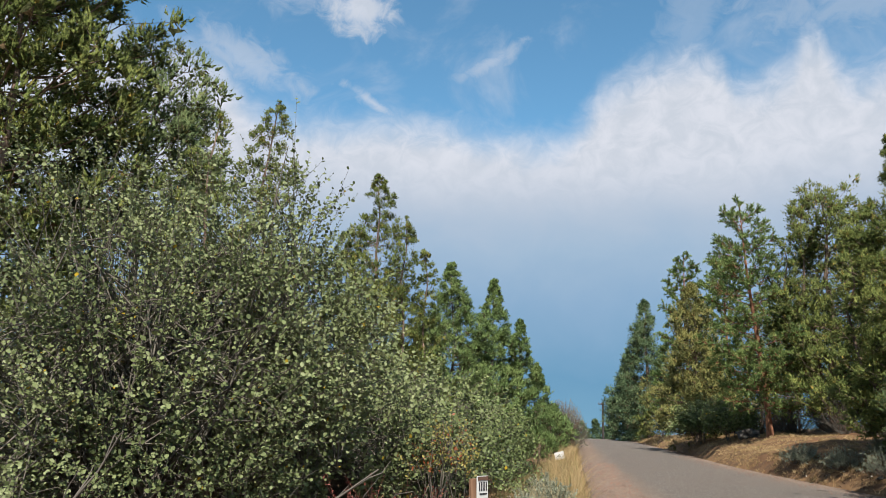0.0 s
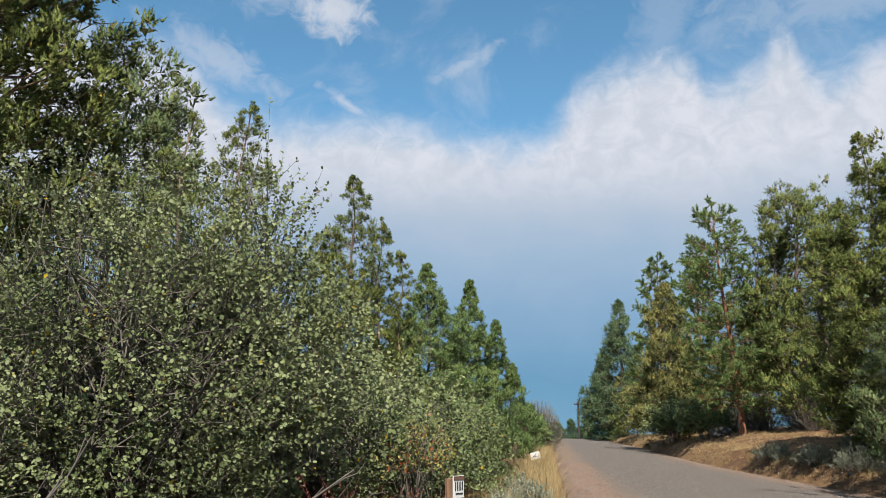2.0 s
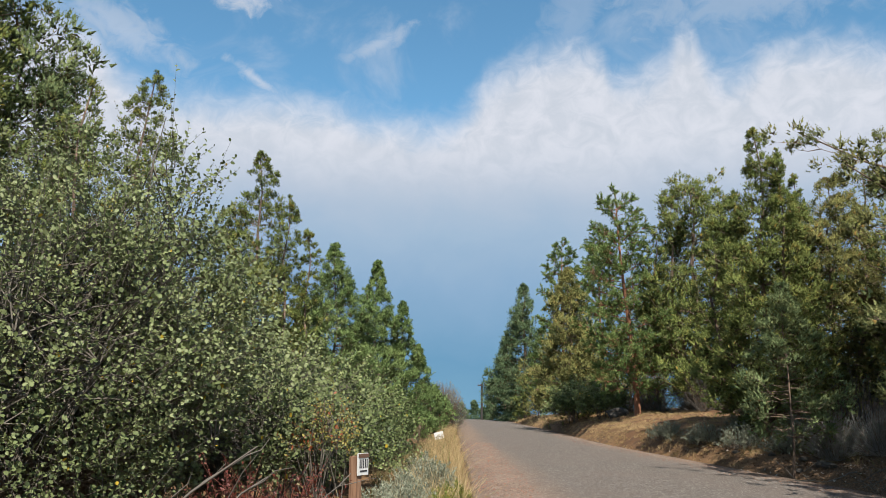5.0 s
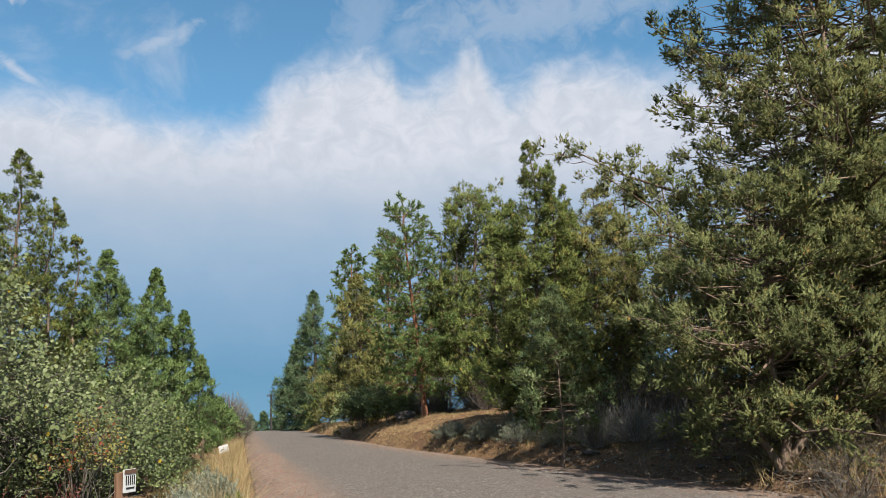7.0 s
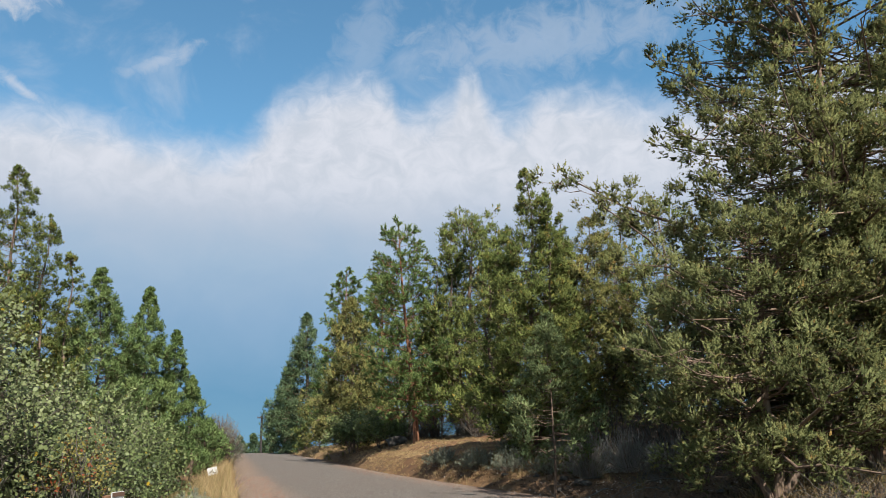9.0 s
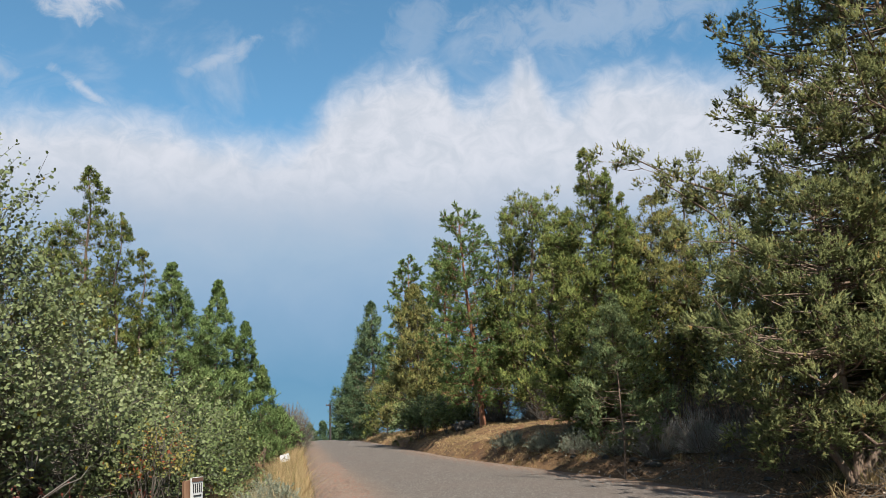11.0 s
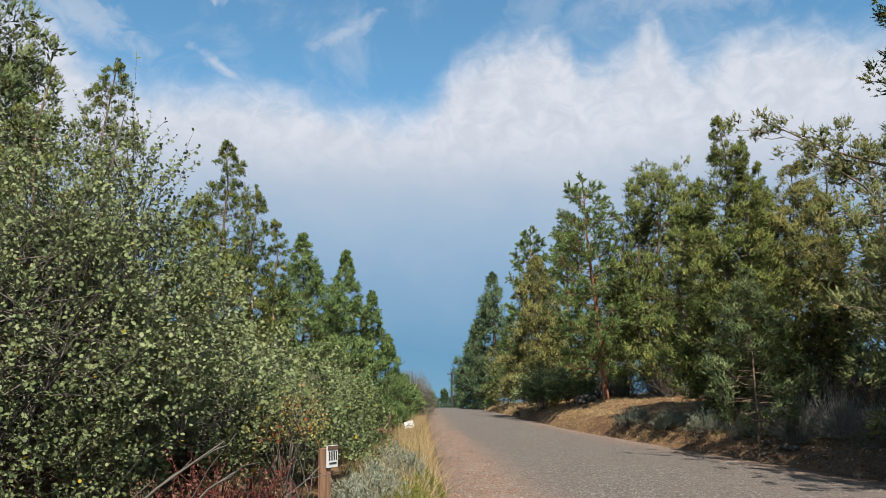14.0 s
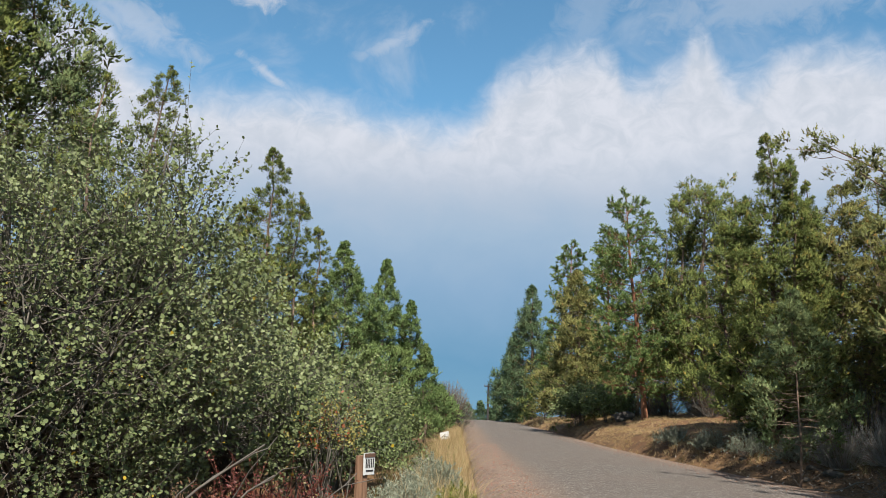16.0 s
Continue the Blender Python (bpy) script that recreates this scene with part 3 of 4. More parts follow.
def pine(name, label, x, y, height, radius, seed, low=0.22, limbs=46, lean=(0, 0), needle=0.22, count=16, width=0.016, tufts=7, taper=0.65, sparse_top=True, group="", bark=None):
    """A pine: tiers of limbs that end in brushes of long needles."""
    rng = np.random.default_rng(seed)
    thing = stand(name, x, y, label, "tree", group)
    ts = np.linspace(0, 1, 12)
    ax = np.stack([lean[0] * ts + 0.05 * np.sin(ts * 7), lean[1] * ts + 0.05 * np.cos(ts * 5), height * ts], 1)
    tr = np.maximum(height * 0.0125 * (1 - ts) ** 0.75, 0.02)
    tr[0] *= 1.25
    v, q = tubes(ax[None], tr[None], 10)
    piece("trunk", quick_mesh("trunk", v, q, bark or pine_bark, True), thing)
    n = limbs
    u = low + (1 - low) * np.sort(rng.random(n)) * 0.97
    turn = np.arange(n) * 2.39996
    vv = (u - low) / (1 - low)
    ln = radius * (1 - vv) ** taper * np.minimum(1, 0.55 + vv * 3) * rng.uniform(0.6, 1.1, n) + 0.25
    S = np.stack([np.interp(u, ts, ax[:, i]) for i in range(3)], 1)
    out = np.stack([np.cos(turn), np.sin(turn), np.zeros(n)], 1)
    up = np.array([0, 0, 1.0])
    E = S + out * ln[:, None] + up * (ln * (0.05 + 0.5 * vv + rng.normal(scale=0.1, size=n)))[:, None]
    M = S + out * (ln * 0.5)[:, None] + up * (ln * (0.0 + 0.25 * vv))[:, None]
    k = np.linspace(0, 1, 6)[None, :, None]
    bow = (1 - k) ** 2 * S[:, None] + 2 * k * (1 - k) * M[:, None] + k ** 2 * E[:, None]
    lr = np.clip(ln * 0.011, 0.010, 0.045)[:, None] * np.linspace(1, 0.35, 6)[None]
    for i in range(n):
        lv, lq = tubes(bow[i:i + 1], lr[i:i + 1], 5)
        piece("limb", quick_mesh("limb", lv, lq, bark or pine_bark, True), thing)
    # side shoots
    per = np.maximum(3, (ln * tufts)).astype(int)
    who = np.repeat(np.arange(n), per)
    s = (0.25 + 0.75 * rng.random(len(who)) ** 0.8)[:, None]
    a = (1 - s) ** 2 * S[who] + 2 * s * (1 - s) * M[who] + s ** 2 * E[who]
    way = unit(out[who] * 0.8 + rng.normal(scale=0.55, size=(len(who), 3)) + up * 0.45)
    sh = (0.12 + 0.32 * rng.random(len(who)) * np.minimum(1, ln[who]))[:, None]
    b = a + way * sh
    sv, sq = tubes(np.stack([a, (a + b) / 2 - up * 0.01, b], 1), np.full((len(who), 3), 0.008), 3)
    tagged(piece("twigwork", quick_mesh("twigwork", sv, sq, bark or pine_bark, True), thing), kind="stuff")
    tip = ax[-1] - up * np.array([[0.02], [0.2], [0.4]])
    p = np.concatenate([b, E, tip])
    d = np.concatenate([way, unit(E - M), np.tile([[0, 0, 1.0]], (3, 1))])
    nv, nf = blades(rng, p - d * 0.05, d, np.full(len(p), needle) * rng.uniform(0.8, 1.2, len(p)) * 1.5, np.full(len(p), width), count, 0.75, False)
    piece("crown", quick_mesh("crown", nv, nf, pine_leaf), thing)
    return thing


# ---------------------------------------------------------------- shrubs
def shrub(name, label, x, y, height, rx, ry, seed, leaf, bark, stems=12, twigs=900, per_twig=13, size=0.04, wide=0.8, shoot=0.5, sprawl=0.85, single=0, group="", category="shrub", open_low=0.45, upright=0.5, spires=0, middle=0.42, half=0.56):
    """A leafy shrub: stems that arch from one base, twigs out of them, leaves in turn along every twig."""
    rng = np.random.default_rng(seed)
    thing = stand(name, x, y, label, category, group)
    n = stems
    turn = rng.uniform(0, 2 * np.pi, n)
    far = np.sqrt(rng.random(n)) * sprawl
    top = np.stack([np.cos(turn) * far * rx, np.sin(turn) * far * ry, height * np.sqrt(np.maximum(1 - far ** 2, 0.05)) * rng.uniform(0.75, 1.0, n)], 1)
    foot = np.stack([np.cos(turn) * rx * 0.15, np.sin(turn) * ry * 0.15, np.zeros(n)], 1)
    k = np.linspace(0, 1, 8)[None, :, None]
    ctrl = foot * 0.4 + top * np.array([0.35, 0.35, 0.62])
    stem = (1 - k) ** 2 * foot[:, None] + 2 * k * (1 - k) * ctrl[:, None] + k ** 2 * top[:, None]
    stem[:, 1:-1] += rng.normal(scale=0.02 * height, size=stem[:, 1:-1].shape)
    sr = (0.006 + 0.007 * height * rng.uniform(0.5, 1.0, n))[:, None] * np.linspace(1, 0.1, 8)[None]
    for i in range(n):
        v1, q1 = tubes(stem[i:i + 1], sr[i:i + 1], 6)
        piece("stem", quick_mesh("stem", v1, q1, bark, True), thing)
    # twig roots fill the crown, denser outside; each is tied back to its stem by a side branch
    d = unit(rng.normal(size=(twigs, 3)))
    d[:, 2] = np.abs(d[:, 2]) * 1.1 - open_low
    d = unit(d)
    r = rng.random(twigs) ** 0.42
    lobe = 1 + 0.16 * np.sin(4 * np.arctan2(d[:, 1], d[:, 0]) + seed) + 0.12 * np.sin(7 * d[:, 2] + 3 * d[:, 0] + seed)
    a = d * r[:, None] * lobe[:, None] * np.array([rx, ry, height * half]) * 0.92
    a[:, 2] += height * middle
    a[:, 2] = np.maximum(a[:, 2], 0.12)
    heart = a[:: 24]
    near = np.argmin(((a[:, None] - heart[None]) ** 2).sum(-1), axis=1)
    a = a * 0.62 + heart[near] * 0.38
    way = unit(d * np.array([1, 1, 0.6]) * 0.8 + rng.normal(scale=0.45, size=(twigs, 3)) + np.array([0, 0, upright]))
    ln = shoot * rng.uniform(0.5, 1.2, twigs) * (0.55 + 0.45 * r)
    if spires:
        pick = rng.random(twigs) < spires
        ln = np.where(pick & (r > 0.85), ln * 1.8, ln)
        way = np.where((pick & (r > 0.85))[:, None], unit(way + np.array([0, 0, 0.8])), way)
    b = a + way * ln[:, None]
    bend = (a + b) / 2 + rng.normal(scale=0.06, size=a.shape) * ln[:, None] - np.array([0, 0, 0.03])
    tw = np.stack([a, bend, b], 1)
    v2, q2 = tubes(tw, np.array([[0.0026, 0.0018, 0.001]]) * (0.6 + size * 12) * np.ones((twigs, 1)), 3)
    idx = rng.integers(0, n, twigs // 4)
    js = stem[idx, rng.integers(2, 7, twigs // 4)]
    jt = a[: twigs // 4]
    br = np.stack([js, js * 0.5 + jt * 0.5 + np.array([0, 0, 0.06]), jt], 1)
    v3, q3 = tubes(br, np.array([[0.007, 0.0045, 0.003]]) * np.ones((len(br), 1)), 4)
    tagged(piece("twigwork", quick_mesh("twigwork", np.concatenate([v2, v3]), [q2, q3 + len(v2)], bark, True), thing), kind="stuff")
    who = np.repeat(np.arange(twigs), per_twig)
    s = np.tile(np.linspace(0.08, 1.0, per_twig), twigs) + rng.uniform(-0.03, 0.03, len(who))
    s = s[:, None]
    p = (1 - s) ** 2 * tw[who, 0] + 2 * s * (1 - s) * tw[who, 1] + s ** 2 * tw[who, 2]
    turnl = np.tile(np.arange(per_twig) * 2.4, twigs) + rng.uniform(-0.5, 0.5, len(who))
    e1 = unit(np.cross(way, np.array([0.3, 0.2, 1.0])))
    e2 = np.cross(way, e1)
    dl = unit(way[who] * 0.55 + (e1[who] * np.cos(turnl)[:, None] + e2[who] * np.sin(turnl)[:, None]) + np.array([0, 0, 0.12]))
    sz = size * rng.uniform(0.6, 1.2, len(who))
    keep = rng.random(len(who)) > 0.08
    keep[: single] = False
    lv, lq = leaves(rng, p[keep], dl[keep], sz[keep], wide, plain=y > 10)
    crown = piece("crown", quick_mesh("crown", lv, lq, leaf), thing)
    if single:
        one, onq = leaves(rng, np.zeros((1, 3)), np.array([[1.0, 0, 0]]), np.array([1.0]), wide)
        me = quick_mesh("leaf", one, onq, leaf)
        for i in range(single):
            o = piece("leaf", me, thing)
            o.matrix_local = Matrix.Translation(p[i]) @ Vector(dl[i]).to_track_quat("X", "Z").to_matrix().to_4x4() @ Matrix.Scale(float(sz[i]), 4)
    return thing


def brush(name, label, x, y, height, radius, seed, material, count=260, thick=0.006, tangle=0.35, category="shrub", group="", leaf=None, leaf_n=0, length=0.07, width=0.016):
    """A bush of bare grey shoots; with leaf: a grey sage bush with narrow leaves."""
    rng = np.random.default_rng(seed)
    thing = stand(name, x, y, label, category, group)
    turn = rng.uniform(0, 2 * np.pi, count)
    r = np.sqrt(rng.random(count))
    a = np.stack([np.cos(turn) * r * 0.25 * radius, np.sin(turn) * r * 0.25 * radius, np.zeros(count)], 1)
    b = np.stack([np.cos(turn) * r * radius, np.sin(turn) * r * radius, height * np.sqrt(1.05 - r ** 2) * rng.uniform(0.7, 1.0, count)], 1)
    k = np.linspace(0, 1, 6)[None, :, None]
    line = a[:, None] * (1 - k) + b[:, None] * k
    line[:, 1:] += np.cumsum(rng.normal(scale=tangle * 0.16 * radius, size=line[:, 1:].shape), axis=1) * 0.6
    line[..., 2] = np.maximum(line[..., 2], 0.01)
    v, q = tubes(line, np.full((count, 1), thick) * np.linspace(1, 0.3, 6)[None], 3)
    tagged(piece("twigwork", quick_mesh("twigwork", v, q, material), thing), kind="stuff")
    if leaf:
        who = rng.integers(0, count, leaf_n)
        s = rng.uniform(2.0, 5.0, leaf_n)
        i = np.minimum(s.astype(int), 4)
        p = line[who, i] * (1 - (s - i))[:, None] + line[who, i + 1] * (s - i)[:, None]
        d = unit(line[who, 5] - line[who, 2] + rng.normal(scale=0.4 * radius, size=p.shape) + np.array([0, 0, 0.3 * height]))
        lv, lf = blades(rng, p, d, np.full(leaf_n, length), np.full(leaf_n, width), 3, 0.6, False)
        piece("foliage", quick_mesh("foliage", lv, lf, leaf), thing)
    return thing


def grass(name, label, xs, ys, heights, seed, material, per=14, fan=0.35, width=0.006):
    """Many tufts in one sheet of blades."""
    rng = np.random.default_rng(seed)
    n = len(xs)
    p = np.repeat(np.stack([xs, ys, land(xs, ys) - 0.01], 1), per, 0)
    p[:, :2] += rng.normal(scale=0.05, size=(n * per, 2))
    h = np.repeat(heights, per) * rng.uniform(0.45, 1.1, n * per)
    d = unit(np.stack([rng.normal(scale=fan, size=n * per), rng.normal(scale=fan, size=n * per), np.ones(n * per)], 1))
    droop = np.stack([d[:, 0], d[:, 1], np.zeros(n * per)], 1)
    w = np.full((n * per, 1), width)
    side = unit(np.cross(d, rng.normal(size=d.shape))) * w
    midp = p + d * (h * 0.6)[:, None]
    tip = p + d * h[:, None] + droop * (h * 0.5)[:, None]
    v = np.stack([p - side, p + side, midp + side * 0.7, midp - side * 0.7, tip], 1).reshape(-1, 3)
    i = np.arange(n * per)[:, None] * 5
    f = [i + np.array([[0, 1, 2, 3]]), i + np.array([[3, 2, 4]])]
    return tagged(new(name, quick_mesh(name, v, f, material)), label, "grass", kind="stuff")


# ---------------------------------------------------------------- ground and road
def spread(*runs):
    return np.unique(np.concatenate([np.arange(a, b, s) for a, b, s in runs]).round(3))


gx = spread((-900, -80, 60), (-80, -20, 4), (-20, -4, 0.8), (-4, 11, 0.3), (11, 40, 1.0), (40, 90, 5), (90, 961, 60))
gy = spread((-500, -60, 40), (-60, -4, 4), (-4, 45, 0.45), (45, 110, 1.5), (110, 200, 8), (200, 1800, 80))
X, Y = np.meshgrid(gx, gy)
verts = np.stack([X, Y, land(X, Y)], -1).reshape(-1, 3)
i = np.arange(len(verts)).reshape(X.shape)
quads = np.stack([i[:-1, :-1], i[:-1, 1:], i[1:, 1:], i[1:, :-1]], -1).reshape(-1, 4)
tagged(new("ground", quick_mesh("ground", verts, quads, ground_mat, True)), "dry reddish-brown earth with sparse litter", "ground", kind="structure")

ry = spread((-60, 110, 0.5), (110, 190, 3))
cross = np.concatenate([[0.0], np.linspace(0.006, 0.994, 13), [1.0]])
RX = road_left(ry)[:, None] * (1 - cross) + road_right(ry)[:, None] * cross
RZ = rise(ry)[:, None] + 0.02 + 0.05 * (1 - (2 * cross - 1) ** 2)[None] - 0.12 * (np.abs(2 * cross - 1) > 0.995)
verts = np.stack([RX, np.repeat(ry[:, None], 15, 1), RZ], -1).reshape(-1, 3)
i = np.arange(len(verts)).reshape(RX.shape)
quads = np.stack([i[:-1, :-1], i[:-1, 1:], i[1:, 1:], i[1:, :-1]], -1).reshape(-1, 4)
me = quick_mesh("road", verts, quads, road_mat, True)
uv = me.uv_layers.new(name="UVMap")
flat = np.stack([np.repeat(cross[None], len(ry), 0), np.repeat(ry[:, None], 15, 1)], -1).reshape(-1, 2)
uv.data.foreach_set("uv", flat[quads.ravel()].astype(np.float32).ravel())
tagged(new("road", me), "grey chip-seal road with reddish gravel shoulders", "road", kind="structure")


# ---------------------------------------------------------------- small ground cover
def flakes(name, label, xs, ys, size, seed, material, category, flat=0.35, lump=False):
    """Loose stones (lump) or scraps of bark and leaf, one sheet of them."""
    rng = np.random.default_rng(seed)
    n = len(xs)
    on_road = (xs > road_left(ys) + 0.02) & (xs < road_right(ys) - 0.02)
    u = (xs - road_left(ys)) / (road_right(ys) - road_left(ys))
    z = np.where(on_road, rise(ys) + 0.02 + 0.05 * (1 - (2 * u - 1) ** 2), land(xs, ys))
    c = np.stack([xs, ys, z], 1)
    if lump:
        base = np.array([[1, 0, 0], [0, 1, 0], [-1, 0, 0], [0, -1, 0], [0, 0, 0.8], [0, 0, -0.5]], float)
        f = np.array([[0, 1, 4], [1, 2, 4], [2, 3, 4], [3, 0, 4]])
    else:
        base = np.array([[-1, -0.3, 0], [0.2, -0.5, 0.1], [1, 0.2, 0.3], [-0.1, 0.5, 0.15]], float)
        f = np.array([[0, 1, 2], [0, 2, 3]])
    k = len(base)
    a = rng.uniform(0, 2 * np.pi, n)
    sc = size * rng.uniform(0.4, 1.5, n)[:, None, None] * rng.uniform(0.7, 1.3, (n, k, 1))
    v = base[None] * sc
    tilt = rng.normal(scale=flat, size=(n, 2))
    x = v[..., 0] * np.cos(a)[:, None] - v[..., 1] * np.sin(a)[:, None]
    y = v[..., 0] * np.sin(a)[:, None] + v[..., 1] * np.cos(a)[:, None]
    zz = v[..., 2] + (0 if lump else 1) * (x * tilt[:, :1] + y * tilt[:, 1:] + 0.4 * size)
    v = np.stack([x, y, zz], -1) + c[:, None]
    faces = (np.arange(n)[:, None, None] * k + f[None]).reshape(-1, 3)
    return tagged(new(name, quick_mesh(name, v.reshape(-1, 3), faces, material)), label, category, kind="stuff")


def scatter(seed, n, y0, y1, a, b, side, bias=1.0):
    """n places between y0 and y1, a to b metres out from the road's edge (side 1: right, -1: left)."""
    rng = np.random.default_rng(seed)
    ys = y0 + (y1 - y0) * rng.random(n) ** bias
    o = a + (b - a) * rng.random(n)
    xs = road_right(ys) + o if side > 0 else road_left(ys) - o
    return xs, ys, rng

# ---------------------------------------------------------------- left of the road: trees
conifer("juniper", "tall dense western juniper with yellow-green sprays", -9.4, 10.4, 13.5, 3.3, 11, juniper_leaf, juniper_bark, taper=0.32, round_low=0.5, belly=0.45, limbs=350, gap=0.5, inner=0.12, tops=((1.4, -0.9, 0.8, 0.4), (-1.4, -1.2, 0.8, 0.5)), ragged=0.25, sway=0.4, dense=10.5, trunk=0.009, tuft=0.32, fronds=24, sprigs=5, fill=0.16)
conifer("juniper", "dark juniper in the shade of a taller one", -7.9, 12.7, 8.6, 2.1, 19, juniper_deep, juniper_bark, low=0.1, taper=0.5, limbs=250, gap=0.42, ragged=0.4, sway=0.4, trunk=0.011, tuft=0.3, tops=((0.5, 0.5, 0.86, 0.5),), fill=0.15)
conifer("juniper", "slim juniper with a bright green tip", -5.95, 11.6, 6.6, 0.85, 20, juniper_leaf, juniper_bark, low=0.1, taper=0.55, limbs=110, gap=0.5, ragged=0.5, sway=0.4, trunk=0.011, tuft=0.27)
conifer("juniper", "juniper with a pointed top behind a leafy shrub", -6.95, 16.1, 8.8, 1.8, 12, juniper_leaf, juniper_bark, limbs=240, taper=0.85, ragged=0.5, gap=0.5, sway=0.4, lee=0.75, lift=0.15, trunk=0.011, tuft=0.25)
conifer("juniper", "ragged juniper with several upright tops", -5.5, 20.0, 8.1, 2.0, 13, juniper_leaf, juniper_bark, limbs=270, taper=0.95, tops=((0.75, 0, 0.86, 0.55), (1.3, 0.3, 0.76, 0.45), (-0.9, 0.4, 0.8, 0.6)), ragged=0.55, lift=0.4, gap=0.42, sway=0.35, lee=0.75, trunk=0.011, tuft=0.24)
conifer("juniper", "bright green young juniper with a spire top", -3.75, 21.5, 6.0, 1.9, 14, fir_leaf, juniper_bark, low=0.02, limbs=420, taper=1.05, gap=0.4, tops=((-0.9, 0.3, 0.72, 0.5),), ragged=0.35, sway=0.35, lift=0.35, trunk=0.01, tuft=0.23)
conifer("juniper", "green juniper with stepped upright tops beside the road", -3.05, 25.0, 6.1, 1.5, 15, fir_leaf, juniper_bark, low=0.02, limbs=340, taper=1.0, tops=((0.8, 0.4, 0.8, 0.65), (1.25, 0.8, 0.58, 0.6)), ragged=0.4, lift=0.35, gap=0.42, sway=0.35, trunk=0.01, tuft=0.24)
conifer("juniper", "small green juniper at the road verge", -1.95, 30.0, 3.5, 0.9, 16, fir_leaf, juniper_bark, limbs=80, ragged=0.7, gap=0.5, sway=0.4, tuft=0.34)
conifer("juniper", "low round juniper by the crest of the road", -1.85, 37.5, 2.5, 0.95, 17, fir_leaf, juniper_bark, limbs=80, taper=0.5, gap=0.5, sway=0.4, tuft=0.37)
conifer("juniper", "juniper filling in behind the hedge", -6.0, 27.0, 5.2, 1.9, 18, juniper_leaf, juniper_bark, limbs=90, tops=((2.0, 2, 0.8, 0.8),), gap=0.8, sway=0.4, tuft=0.33, fronds=16, sprigs=3)

# ---------------------------------------------------------------- right of the road: trees
conifer("juniper", "very large spreading juniper over a shaded bank", 11.2, 13.2, 13.8, 3.75, 21, juniper_grey, juniper_bark, low=0.04, taper=0.16, round_low=0.8, limbs=330, gap=0.58, inner=0.08, tops=((-1.9, -0.6, 0.5, 0.5), (1.4, -1.6, 0.8, 0.6), (-0.9, -1.0, 0.9, 0.45)), ragged=0.22, lift=0.1, trunk=0.008, singles=60, boughs=((4.4, 163, 5.4, 0.3), (4.2, 171, 4.8, 0.2), (3.4, 178, 4.6, 0.1)), sway=0.36, dense=12.6, tuft=0.26, fronds=24, sprigs=4, fill=0.17)
conifer("juniper", "wide low juniper with sprays down to the bank", 8.55, 12.4, 5.0, 2.35, 34, juniper_soft, juniper_bark, low=0.18, taper=0.35, round_low=0.75, limbs=210, gap=0.58, fill=0.12, lift=0.12, droop=0.05, ragged=0.8, tops=((1.7, -0.3, 0.9, 0.8), (-0.6, 0.8, 0.7, 0.6)), sway=0.35, lee=0.75, tuft=0.26, fronds=24, sprigs=4)
conifer("juniper", "dense juniper at the back of the bank", 12.3, 22.5, 7.6, 2.6, 35, juniper_leaf, juniper_bark, low=0.02, limbs=130, taper=0.6, ragged=0.6, gap=0.9, sway=0.4, tuft=0.32, fronds=16, sprigs=3)
conifer("juniper", "large juniper with a pointed crown on the bank", 8.2, 23.2, 9.0, 2.4, 22, juniper_leaf, juniper_bark, limbs=280, inner=0.1, taper=0.9, tops=((1.2, 0.3, 0.86, 0.4), (-1.2, 0.6, 0.72, 0.5), (0.5, -0.4, 0.92, 0.35)), ragged=0.7, gap=0.42, sway=0.38, lee=0.75, lift=0.15, trunk=0.012, tuft=0.31)
conifer("juniper", "olive-brown juniper with a blunt top on the bank", 10.3, 23.6, 7.4, 1.9, 39, juniper_rust, juniper_bark, low=0.05, taper=0.6, limbs=230, inner=0.1, gap=0.5, ragged=0.6, sway=0.38, lift=0.15, trunk=0.012, tuft=0.33, tops=((-0.9, 0.3, 0.82, 0.5), (0.8, -0.3, 0.88, 0.5)))
conifer("juniper_sapling", "dark green juniper sapling on the cut bank", 6.95, 18.5, 4.5, 1.1, 23, juniper_deep, juniper_bark, low=0.2, limbs=130, taper=0.85, round_low=0.5, droop=0.25, ragged=0.6, gap=0.5, trunk=0.007, sway=0.35, tuft=0.29)
conifer("juniper", "broad juniper with an airy rounded top", 9.6, 35.5, 10.5, 2.6, 24, juniper_leaf, juniper_bark, limbs=200, inner=0.12, taper=0.4, tops=((1.4, 0, 0.9, 0.5), (-0.8, 0, 0.94, 0.4), (-1.6, 0, 0.8, 0.4), (2.2, 0.5, 0.84, 0.4)), ragged=0.8, gap=0.55, sway=0.35, lee=0.75, tuft=0.4, fronds=16, sprigs=3)
pine("pine", "young ponderosa pine with a leaning rust-red trunk", 7.1, 35.8, 10.0, 2.3, 25, lean=(-0.75, 0.2), low=0.12, limbs=84, needle=0.18, width=0.036, count=20, tufts=22)
conifer("juniper", "pyramid-shaped olive juniper at the roadside", 5.4, 46.0, 8.9, 2.75, 26, juniper_rust, juniper_bark, low=0.02, limbs=380, taper=1.0, lift=0.1, ragged=0.7, gap=0.7, sway=0.3, lee=0.75, tuft=0.44, fronds=16, sprigs=3)
pine("pine", "dark pine standing behind the junipers", 6.6, 60.0, 13.0, 2.4, 27, low=0.1, limbs=80, needle=0.22, width=0.06, count=18, tufts=15)
pine("pine", "dark pine standing behind the junipers", 8.9, 57.0, 12.0, 2.4, 28, low=0.1, limbs=80, needle=0.22, width=0.06, count=18, tufts=15)
